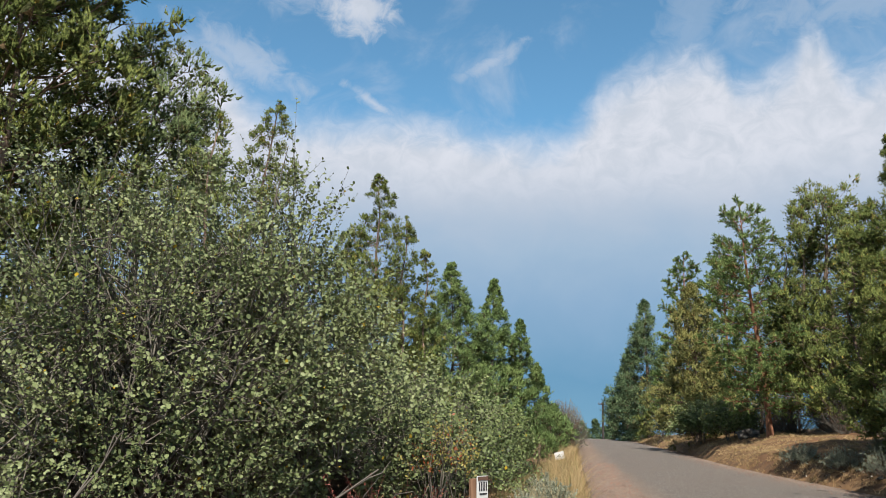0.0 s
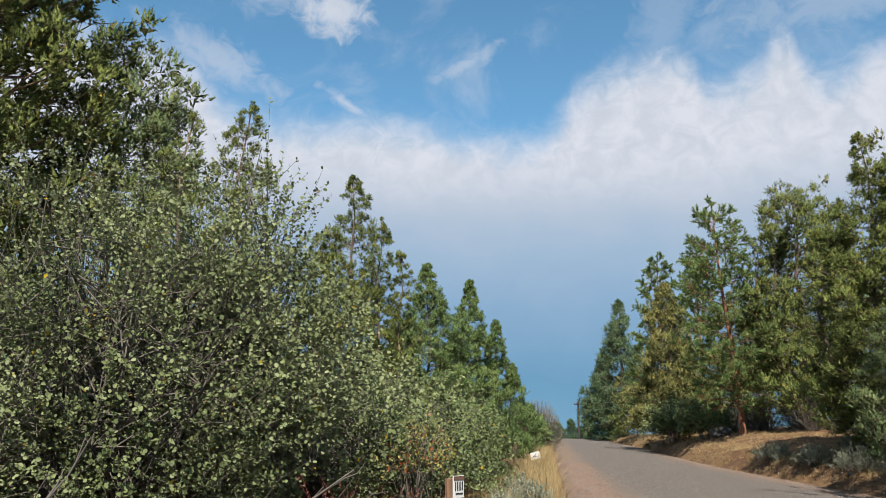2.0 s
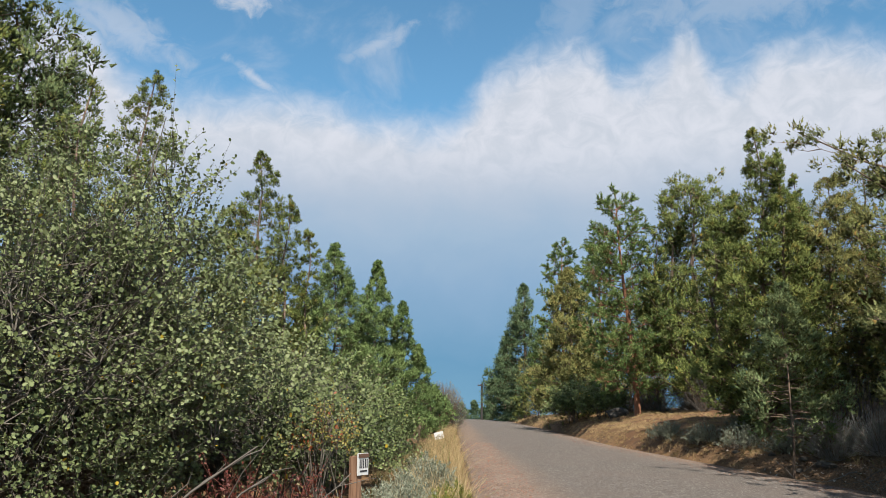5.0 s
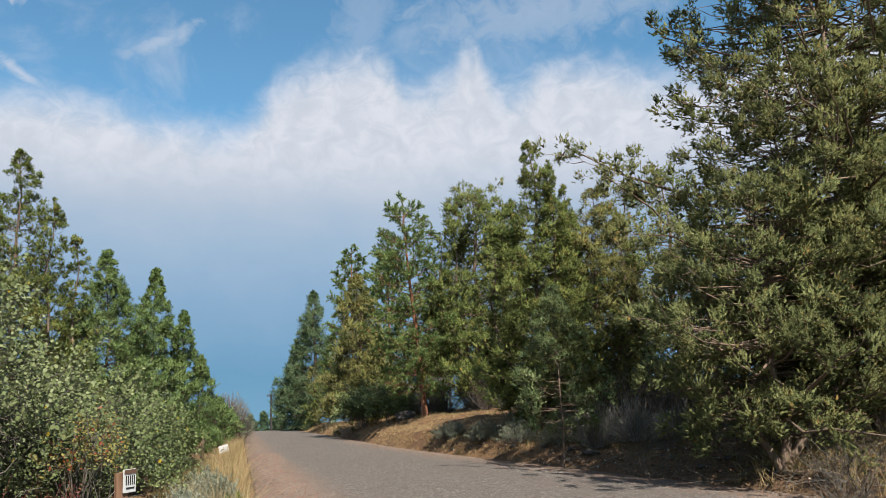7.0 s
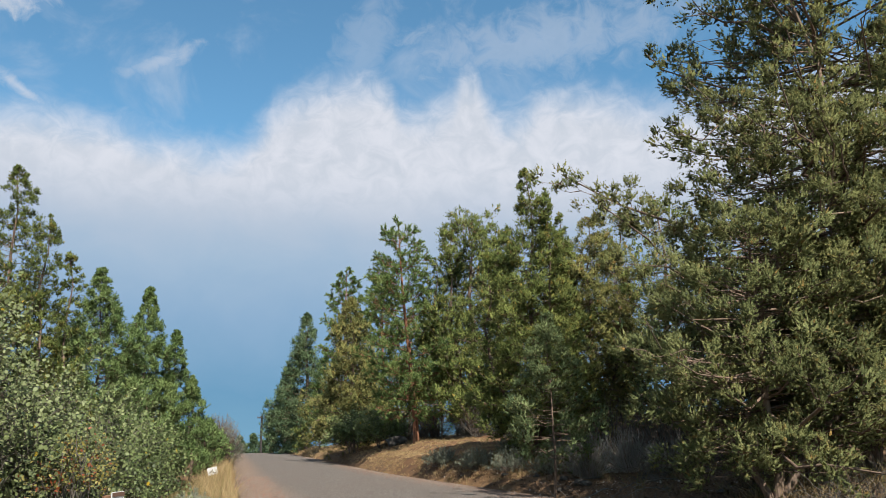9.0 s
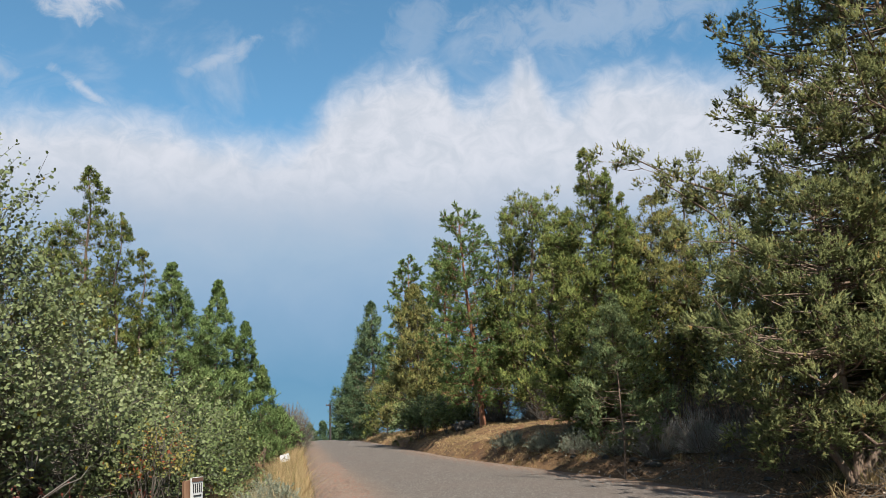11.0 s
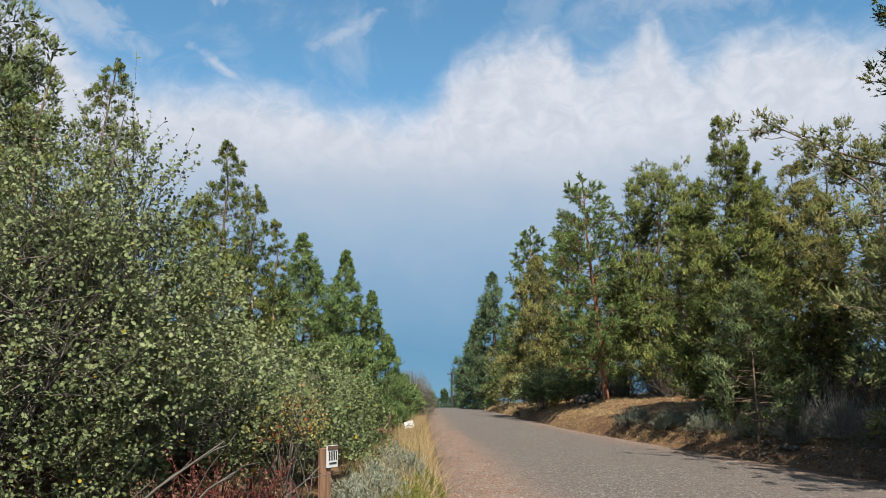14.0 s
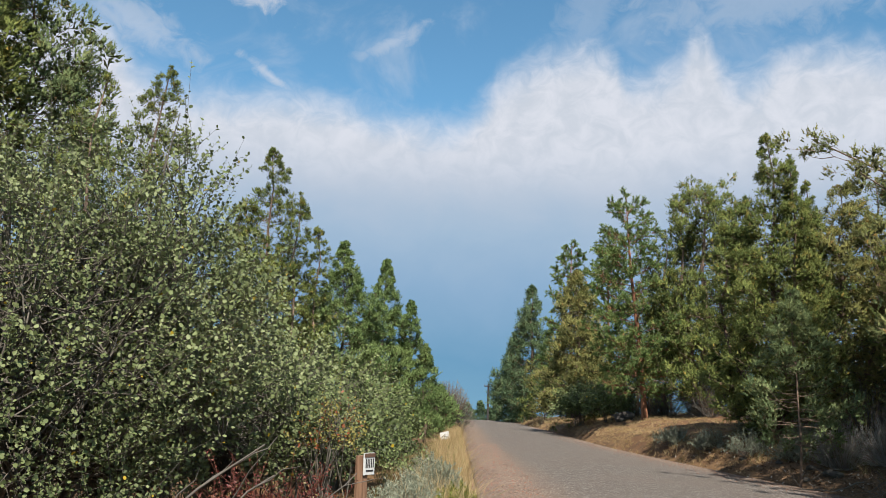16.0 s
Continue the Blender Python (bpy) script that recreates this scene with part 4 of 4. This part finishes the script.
conifer("fir", "tall dark green conifer near the crest", 5.05, 79.5, 13.4, 3.4, 29, fir_dark, juniper_bark, low=0.02, limbs=300, gap=0.9, taper=0.9, lift=0.0, ragged=0.7, sway=0.4, tuft=0.56, fronds=16, sprigs=3)
conifer("fir", "dark green conifer at the crest of the road", 3.75, 90.0, 9.6, 2.7, 30, fir_dark, juniper_bark, low=0.02, limbs=260, gap=0.9, taper=0.85, lift=0.0, ragged=0.7, sway=0.4, tuft=0.61, fronds=16, sprigs=3)
for i in range(6):
    x, y, h = (7.4, 64.0, 4.6, 9.8, 70.0, 5.6, 6.6, 53.0, 3.0, 11.5, 50.0, 4.0, 9.0, 41.0, 3.0, 5.6, 70.0, 3.6)[3 * i: 3 * i + 3]
    conifer("juniper", "low young juniper in the roadside wood", x, y, h, 2.2, 160 + i, juniper_leaf, juniper_bark, low=0.01, limbs=60, gap=1.6, taper=0.4, singles=6, group="young junipers in the wood", tuft=0.47, fronds=14, sprigs=3)
conifer("juniper", "juniper far back in the roadside wood", 9.4, 49.5, 7.5, 2.6, 36, juniper_leaf, juniper_bark, low=0.01, limbs=100, gap=1.6, taper=0.5, singles=8, sway=0.4, tuft=0.43, fronds=14, sprigs=3)
conifer("juniper", "juniper far back in the roadside wood", 12.0, 58.0, 9.0, 3.0, 37, juniper_deep, juniper_bark, low=0.01, limbs=100, gap=1.6, taper=0.5, singles=8, sway=0.4, tuft=0.47, fronds=14, sprigs=3)
conifer("juniper", "juniper far back in the roadside wood", 17.5, 37.0, 8.0, 3.0, 38, juniper_leaf, juniper_bark, low=0.01, limbs=100, gap=1.6, taper=0.5, singles=8, sway=0.4, tuft=0.39, fronds=14, sprigs=3)
conifer("juniper", "juniper deeper in the roadside wood", 14.5, 30.0, 9.0, 3.0, 31, juniper_leaf, juniper_bark, limbs=120, gap=1.5, sway=0.4, tuft=0.35, fronds=14, sprigs=3)
conifer("juniper", "juniper deeper in the roadside wood", 13.0, 42.0, 10.0, 3.2, 32, juniper_deep, juniper_bark, limbs=120, gap=1.5, sway=0.4, tuft=0.40, fronds=14, sprigs=3)
conifer("juniper", "juniper deeper in the roadside wood", 19.5, 24.0, 11.0, 3.4, 33, juniper_deep, juniper_bark, limbs=120, gap=1.5, sway=0.4, tuft=0.34, fronds=14, sprigs=3)

for i in range(6):
    x, y, h = (13.6, 20.0, 5.2, 11.8, 21.2, 4.2, 12.9, 17.8, 4.6, 16.4, 21.5, 6.2, 15.5, 18.0, 4.6, 18.5, 19.0, 6.0)[3 * i: 3 * i + 3]
    conifer("juniper", "shaded young juniper behind the large one", x, y, h, 1.9, 180 + i, juniper_deep, juniper_bark, low=0.0, limbs=80, taper=0.4, singles=6, gap=1.2, tuft=0.42, group="shaded young junipers", trunk=0.012, fill=0.25, fronds=16, sprigs=3)

# ---------------------------------------------------------------- left of the road: shrubs
shrub("leafy_shrub", "large grey-green deciduous shrub with oval leaves", -3.25, 5.4, 3.75, 1.55, 1.4, 41, shrub_leaf, shrub_bark, stems=22, twigs=3700, per_twig=15, size=0.031, shoot=0.45, single=280, spires=0.12, upright=0.6)
shrub("leafy_shrub", "tall grey-green shrub with reddish twig tips", -2.62, 6.15, 4.05, 0.95, 0.85, 61, shrub_leaf, shrub_bark, stems=12, twigs=1900, per_twig=14, size=0.035, shoot=0.4, spires=0.2, upright=0.6, middle=0.52, half=0.46)
shrub("leafy_shrub", "grey-green deciduous shrub under a tall juniper", -5.0, 5.6, 2.45, 1.6, 1.3, 42, shrub_leaf, shrub_bark, stems=16, twigs=1300, per_twig=13, size=0.04, shoot=0.4)
shrub("leafy_shrub", "mid-height green shrub in the roadside hedge", -2.55, 8.6, 2.6, 1.35, 1.3, 43, shrub_leaf, shrub_bark, middle=0.5, half=0.5, stems=14, twigs=2100, per_twig=11, size=0.044, shoot=0.4)
shrub("leafy_shrub", "dense green shrub in the roadside hedge", -2.65, 12.0, 2.5, 1.3, 1.5, 44, shrub_green, shrub_bark, middle=0.52, half=0.5, stems=14, twigs=1900, per_twig=10, size=0.052, shoot=0.4)
shrub("leafy_shrub", "dark green shrub leaning to the verge", -2.45, 15.4, 2.35, 1.15, 1.6, 45, shrub_green, shrub_bark, stems=12, twigs=1500, per_twig=9, size=0.06, shoot=0.4)
shrub("leafy_shrub", "green shrub at the end of the hedge", -2.75, 19.5, 2.2, 1.2, 1.8, 46, shrub_green, shrub_bark, stems=12, twigs=1200, per_twig=9, size=0.068, shoot=0.4)
shrub("leafy_shrub", "green shrub at the end of the hedge", -2.75, 24.5, 2.1, 1.0, 1.8, 47, shrub_green, shrub_bark, stems=12, twigs=800, per_twig=9, size=0.09, shoot=0.4)
shrub("yellowing_shrub", "small shrub turning yellow and orange", -1.3, 7.5, 2.0, 0.45, 0.4, 48, yellow_leaf, shrub_bark, stems=7, twigs=100, per_twig=8, size=0.032, wide=0.65, shoot=0.25, middle=0.72, half=0.26)
shrub("red_shrub", "low shrub with dark red autumn leaves", -1.26, 5.2, 1.38, 0.52, 0.4, 49, red_leaf, red_bark, stems=22, twigs=800, per_twig=9, size=0.022, wide=0.5, shoot=0.28, middle=0.55, half=0.42)
brush("bare_bush", "grey-green twiggy bush near the crest", -1.55, 44.0, 2.75, 1.45, 50, grey_twig, count=1100, thick=0.011, tangle=0.22, leaf=sage_leaf, leaf_n=1400, length=0.14, width=0.035)

shrub("leafy_shrub", "rounded green shrub at the foot of the bank", 5.2, 43.0, 2.3, 1.3, 1.6, 51, shrub_green, shrub_bark, stems=12, twigs=800, per_twig=9, size=0.12, shoot=0.45)
shrub("leafy_shrub", "dark green shrub at the foot of the bank", 6.15, 39.6, 1.9, 1.1, 1.2, 52, shrub_green, shrub_bark, stems=12, twigs=700, per_twig=9, size=0.11, shoot=0.45)
for i in range(23):
    x, y = (10.2, 19.4, 11.0, 18.2, 9.6, 21.0, 10.9, 20.4, 9.9, 17.4, 10.4, 32.4, 9.6, 34.6, 11.0, 30.2, 11.6, 28.6, 10.6, 26.6, 12.0, 26.6, 10.9, 33.5, 8.6, 38.5, 7.6, 41.5, 11.4, 31.5, 9.9, 36.2, 12, 29.5, 11.6, 34, 10.2, 39.5, 12.2, 25.6, 8.8, 43, 6.8, 46.4, 7.5, 53)[2 * i: 2 * i + 2]
    brush("thicket", "grey thicket of bare dead branches under junipers", x, y, 1.9 - 0.09 * (i % 5), 1.15, 600 + i, grey_twig, count=220, thick=0.011, tangle=0.5, group="thickets under the trees")
for i in range(9):
    x, y = (7.6, 20.4, 7.0, 22.0, 8.4, 21.6, 6.6, 24.0, 8.2, 19.0, 7.9, 24.4, 9.6, 19.6, 6.1, 26.6, 9.2, 17.4)[2 * i: 2 * i + 2]
    brush("sagebrush", "silver-grey sagebrush on the shaded bank", x, y, 0.62 + 0.05 * (i % 3), 0.62, 80 + i, grey_twig, count=150, thick=0.006, tangle=0.4, group="sagebrush on the bank", leaf=sage_leaf, leaf_n=1500, length=0.08, width=0.018)
for i in range(8):
    x, y = (-0.75, 9.6, -0.95, 11.4, -0.6, 13.2, -0.9, 8.4, -1.0, 16.5, -0.8, 14.8, -1.15, 10.4, -1.1, 12.6)[2 * i: 2 * i + 2]
    brush("sagebrush", "pale grey-green sagebrush on the road verge", x, y, 0.84 - 0.03 * i, 0.46, 100 + i, dead_twig, count=110, thick=0.005, tangle=0.35, group="sagebrush on the verge", leaf=sage_leaf, leaf_n=2300, length=0.07, width=0.016)
for i in range(5):
    x, y = (-0.55, 7.9, -0.35, 9.0, -0.72, 7.2, -0.42, 10.4, -0.3, 12.2)[2 * i: 2 * i + 2]
    brush("weed", "yellow-green weed clump on the road verge", x, y, 0.72 - 0.05 * i, 0.34, 110 + i, weed_leaf, count=110, thick=0.004, tangle=0.3, category="weed", group="weeds on the verge", leaf=weed_leaf, leaf_n=1800, length=0.06, width=0.013)

xs, ys, rng = scatter(201, 1100, 7, 60, 0.1, 1.1, -1, 1.5)
grass("verge_grass", "tall golden dry grass along the verge", xs, ys, rng.uniform(0.3, 0.8, len(xs)), 1, dry_grass, per=11, width=0.0035)
xs, ys, rng = scatter(202, 500, 6, 30, 0.5, 2.0, -1)
grass("verge_undergrowth", "green and straw-coloured grass under the hedge", xs, ys, rng.uniform(0.2, 0.45, len(xs)), 2, dull_grass, per=14)
xs, ys, rng = scatter(203, 2400, 21, 62, 0.25, 4.2, 1, 1.3)
grass("bank_grass", "short golden dry grass on the bank", xs, ys, rng.uniform(0.05, 0.17, len(xs)), 3, straw_grass, per=11, fan=0.6, width=0.005)
xs, ys, rng = scatter(210, 700, 52, 98, 0.05, 3.5, 1)
grass("far_grass", "straw-coloured grass on the bank near the crest", xs, ys, rng.uniform(0.12, 0.4, len(xs)), 10, straw_grass, per=9, fan=0.5, width=0.012)
xs, ys, rng = scatter(208, 300, 23, 36, 0.02, 1.3, 1)
grass("toe_grass", "straw-coloured grass along the foot of the bank", xs, ys, rng.uniform(0.06, 0.2, len(xs)), 8, straw_grass, per=12, fan=0.5, width=0.005)
xs, ys, rng = scatter(204, 420, 10, 26, 0.7, 5.0, 1)
grass("shade_grass", "sparse dull grass in the shade of the bank", xs, ys, rng.uniform(0.15, 0.5, len(xs)), 4, dull_grass, per=9, fan=0.45)
xs, ys, rng = scatter(209, 150, 10, 13.2, 0.25, 2.6, 1)
grass("sunny_grass", "golden dry grass in the sun on the bank", xs, ys, rng.uniform(0.15, 0.55, len(xs)), 9, dry_grass, per=12, fan=0.4, width=0.005)
for i in range(7):
    x, y = (8.7, 11.0, 9.4, 11.5, 8.2, 10.4, 9.9, 12.4, 7.4, 15.2, 8.6, 16.8, 9.0, 10.2)[2 * i: 2 * i + 2]
    brush("dead_brush", "tangle of bleached dead twigs on needle litter", x, y, 0.42 + 0.06 * (i % 3), 0.8, 130 + i, grey_twig, count=90, thick=0.009, tangle=1.1, group="dead brush on the bank")
for i in range(4):
    x, y = (7.95, 18.7, 8.6, 18.0, 8.3, 19.6, 9.3, 17.4)[2 * i: 2 * i + 2]
    brush("pale_bush", "pale grey twiggy bush in the shade of junipers", x, y, 1.15 - 0.1 * i, 0.75, 150 + i, bleached_twig, count=420, thick=0.007, tangle=0.45, group="pale bushes under the junipers", leaf=sage_leaf, leaf_n=500, length=0.07, width=0.016)

xs, ys, rng = scatter(205, 20000, 9, 26, 0.1, 6.0, 1)
flakes("leaf_litter", "brown and grey needle litter on the bank", xs, ys, 0.026, 5, litter_bits, "litter", 0.5)
xs, ys, rng = scatter(206, 6500, 7.5, 30, -1.1, 0.35, -1, 1.6)
flakes("shoulder_gravel", "reddish-grey loose gravel on the road shoulder", xs, ys, 0.016, 6, shoulder_stone, "gravel", lump=True)
xs, ys, rng = scatter(207, 4000, 9.5, 40, -1.2, 0.15, 1, 1.4)
flakes("edge_gravel", "loose gravel along the far road edge", xs, ys, 0.016, 7, stone_bits, "gravel", lump=True)


def fallen_branch(x, y, length, turn, seed, thick=0.03):
    """A bleached branch with a few forks, lying on the ground."""
    rng = np.random.default_rng(seed)
    thing = stand("fallen_branch", x, y, "bleached grey dead branch on the bank", "branch", "dead branches on the bank", 0.0)
    k = np.linspace(0, 1, 8)
    a = radians(turn)
    pts = np.stack([np.cos(a) * length * k, np.sin(a) * length * k, np.zeros(8)], 1) + rng.normal(scale=0.03 * length, size=(8, 3))
    pts[:, 2] = land(x + pts[:, 0], y + pts[:, 1]) - thing.location.z + thick * 0.8 + 0.12 * length * np.sin(k * 2.2)
    v, q = tubes(pts[None], (thick * np.linspace(1, 0.35, 8))[None], 6)
    piece("stem", quick_mesh("stem", v, q, grey_twig, True), thing)
    for j in (2, 3, 4, 5, 6):
        d = unit(np.array([math.cos(a + rng.uniform(-1.2, 1.2)), math.sin(a + rng.uniform(-1.2, 1.2)), rng.uniform(0.1, 0.9)]))
        l = length * rng.uniform(0.15, 0.35)
        fork = pts[j] + d * np.linspace(0, l, 5)[:, None] + rng.normal(scale=0.02, size=(5, 3)) * np.linspace(0, 1, 5)[:, None]
        v, q = tubes(fork[None], (thick * 0.5 * np.linspace(1, 0.3, 5))[None], 5)
        piece("fork", quick_mesh("fork", v, q, grey_twig, True), thing)


for i in range(26):
    r = random.Random(300 + i)
    y = r.uniform(10.2, 20)
    fallen_branch(float(road_right(y)) + r.uniform(0.5, 3.6), y, r.uniform(0.9, 2.2), r.uniform(120, 260), 400 + i, r.uniform(0.007, 0.018))


def leaning_branch(x, y, to, thick, seed):
    """A bare grey branch that leans out of the hedge, its foot on the ground."""
    rng = np.random.default_rng(seed)
    thing = stand("leaning_branch", x, y, "bare grey branch leaning out of the hedge", "branch", "bare branches in the hedge", 0.03)
    k = np.linspace(0, 1, 9)[:, None]
    pts = k * np.array(to) + rng.normal(scale=0.018, size=(9, 3)) * np.minimum(k * 4, 1) + np.array([0, 0, 0.12]) * np.sin(k * 3.1)
    v, q = tubes(pts[None], (thick * np.linspace(1, 0.3, 9))[None], 7)
    piece("stem", quick_mesh("stem", v, q, grey_twig, True), thing)
    for j in (3, 5, 6, 7):
        d = unit(np.array(to) * 0.6 + rng.normal(scale=0.7, size=3))
        fork = pts[j] + d * np.linspace(0, rng.uniform(0.2, 0.45), 5)[:, None] + rng.normal(scale=0.012, size=(5, 3)) * np.linspace(0, 1, 5)[:, None]
        v, q = tubes(fork[None], (thick * 0.4 * np.linspace(1, 0.3, 5))[None], 5)
        piece("fork", quick_mesh("fork", v, q, grey_twig, True), thing)


leaning_branch(-2.55, 4.2, (1.35, 0.35, 1.5), 0.016, 701)
leaning_branch(-2.2, 4.0, (1.1, 0.5, 1.35), 0.014, 702)
leaning_branch(-3.4, 4.0, (0.9, 0.1, 1.7), 0.015, 703)
leaning_branch(-1.75, 5.5, (0.85, 0.7, 1.2), 0.010, 704)

# ---------------------------------------------------------------- signs, pole, rock
def box(bm, size, at_, bevel=0.0):
    made = bmesh.ops.create_cube(bm, size=1.0)["verts"]
    for v in made:
        v.co = Vector((v.co.x * size[0] + at_[0], v.co.y * size[1] + at_[1], v.co.z * size[2] + at_[2]))
    if bevel:
        bmesh.ops.bevel(bm, geom=list({e for v in made for e in v.link_edges}), offset=bevel, segments=2, affect="EDGES")
    return bm


def woody(n, p):
    f = n.add("ShaderNodeMapping")
    f.inputs["Scale"].default_value = (40, 40, 3)
    n.link(p, f.inputs["Vector"])
    g = n.noise(1.0, 6, 0.6, f.outputs[0], 0.4)
    return n.mix(n.smooth(g, 0.3, 0.7), (0.115, 0.062, 0.037), (0.225, 0.13, 0.08)), g


def painted(base, worn):
    def build(n, p):
        return n.mix(n.smooth(n.noise(9, 5, 0.7, p), 0.52, 0.75), base, worn), n.noise(60, 3, 0.5, p)
    return build


pole_wood = surface("tarred_pole_wood", painted((0.035, 0.03, 0.028), (0.07, 0.06, 0.055)), 0.85)
post_wood = surface("weathered_post_wood", woody, 0.85, 0.004)
white_plate = surface("white_sign_plate", painted((0.46, 0.46, 0.45), (0.38, 0.37, 0.35)), 0.5, 0.0005)
black_mark = surface("black_lettering", painted((0.02, 0.02, 0.022), (0.04, 0.04, 0.04)), 0.6)
brown_band = surface("brown_plate", painted((0.09, 0.05, 0.035), (0.14, 0.09, 0.06)), 0.7)
wire_metal = surface("rusty_wire", painted((0.10, 0.07, 0.05), (0.20, 0.13, 0.09)), 0.6, metal=0.6)

post = stand("sign_post", -0.93, 6.65, "brown wooden post with a small white number plate", "sign post", sink=0.3)
post.rotation_euler = (0, radians(-1.2), radians(57))
top_z = 1.53
bm = bmesh.new()
box(bm, (0.074, 0.074, top_z), (0, 0, top_z / 2), 0.005)
part("post", bm, post_wood, post)
bm = bmesh.new()
box(bm, (0.128, 0.014, 0.17), (0.032, -0.047, top_z - 0.062), 0.003)
plate = part("plate", bm, white_plate, post, "white number plate")
bm = bmesh.new()
box(bm, (0.122, 0.006, 0.030), (0.032, -0.0565, top_z + 0.005))
part("band", bm, brown_band, plate, "dark band across the plate top")
for i in range(5):
    bm = bmesh.new()
    box(bm, (0.010, 0.004, 0.068), (-0.010 + i * 0.021, -0.0555, top_z - 0.056))
    part("bar", bm, black_mark, plate)
bm = bmesh.new()
box(bm, (0.085, 0.004, 0.012), (0.034, -0.0555, top_z - 0.113))
part("rule", bm, black_mark, plate)

yard = stand("yard_sign", -1.13, 28.4, "small tilted white sign on a wire stake", "sign")
bm = bmesh.new()
box(bm, (0.31, 0.012, 0.24), (0, 0, 0), 0.002)
board = part("board", bm, white_plate, yard)
board.matrix_local = pose(0, 0, 0.43, 0, -14, 0)
for sx, sz, ln, turn in ((-0.05, 0.0, 0.17, -32), (0.0, -0.03, 0.12, 30), (0.09, -0.06, 0.05, 0)):
    bm = bmesh.new()
    box(bm, (ln, 0.004, 0.018), (0, 0, 0))
    mark = part("mark", bm, black_mark, board)
    mark.matrix_local = pose(sx, -0.0085, sz, 0, turn, 0)
for sx in (-0.1, 0.1):
    pts = np.array([[[sx, 0.008, -0.06], [sx + 0.015, 0.008, 0.2], [sx + 0.035, 0.008, 0.42]]])
    v, q = tubes(pts, np.full((1, 3), 0.006), 5)
    piece("wire_leg", quick_mesh("wire_leg", v, q, wire_metal, True), yard)

pole = stand("utility_pole", 1.15, 96.0, "dark wooden utility pole with a crossarm", "utility pole")
v, q = tubes(np.array([[[0, 0, 0], [0, 0, 2.5], [0, 0, 4.3]]], float), np.array([[0.13, 0.12, 0.11]]), 8)
piece("mast", quick_mesh("mast", v, q, pole_wood, True), pole)
bm = bmesh.new()
box(bm, (1.0, 0.1, 0.1), (0, -0.14, 4.05), 0.01)
part("crossarm", bm, pole_wood, pole)
for sx in (-0.44, -0.18, 0.44):
    bm = bmesh.new()
    bmesh.ops.create_cone(bm, segments=8, radius1=0.05, radius2=0.03, depth=0.14, cap_ends=True, matrix=Matrix.Translation((sx, -0.14, 4.17)))
    part("insulator", bm, brown_band, pole)


def stony(n, p):
    f = n.noise(3, 7, 0.65, p)
    return n.mix(n.smooth(f, 0.35, 0.65), (0.025, 0.022, 0.02), (0.08, 0.072, 0.062)), f


rock_mat = surface("basalt", stony, 0.9, 0.05)


def rock(x, y, size, seed, label, flat=0.65):
    rng = np.random.default_rng(seed)
    bm = bmesh.new()
    bmesh.ops.create_icosphere(bm, subdivisions=3, radius=1.0)
    for v in bm.verts:
        n = noise.noise(v.co * 1.6 + Vector((seed * 3.1, 0, 0))) * 0.35 + noise.noise(v.co * 4.0 + Vector((0, seed, 0))) * 0.1
        v.co = v.co * (1 + n)
        v.co = Vector((v.co.x * size * 1.25, v.co.y * size, v.co.z * size * flat))
    me = bpy.data.meshes.new("rock")
    bm.to_mesh(me)
    bm.free()
    me.materials.append(rock_mat)
    ob = tagged(new("rock", me), label, "rock", "rocks on the bank")
    ob.location = (x, y, ground_at(x, y) + size * flat * 0.4)


rock(6.55, 37.6, 0.42, 1, "dark lichen-grey boulder under the pine")
for i in range(9):
    r = random.Random(500 + i)
    y = r.uniform(12, 25)
    rock(float(road_right(y)) + r.uniform(0.25, 1.0), y, r.uniform(0.05, 0.13), 10 + i, "small dark stone at the foot of the bank")

# ---------------------------------------------------------------- beyond the crest
for i in range(7):
    x, y, h = (-3.2, 135, 3.4, -1.6, 128, 3.8, 0.4, 132, 4.4, 1.8, 126, 3.0, 3.2, 138, 5.0, -5, 140, 3.5, 5.5, 130, 6.5)[3 * i: 3 * i + 3]
    conifer("fir", "distant dark fir beyond the crest", x, y, h, 1.3, 90 + i, fir_dark, juniper_bark, low=0.02, limbs=50, gap=1.5, taper=0.85, lift=0.0, group="distant trees", singles=8, tuft=0.60, fronds=16, sprigs=3)
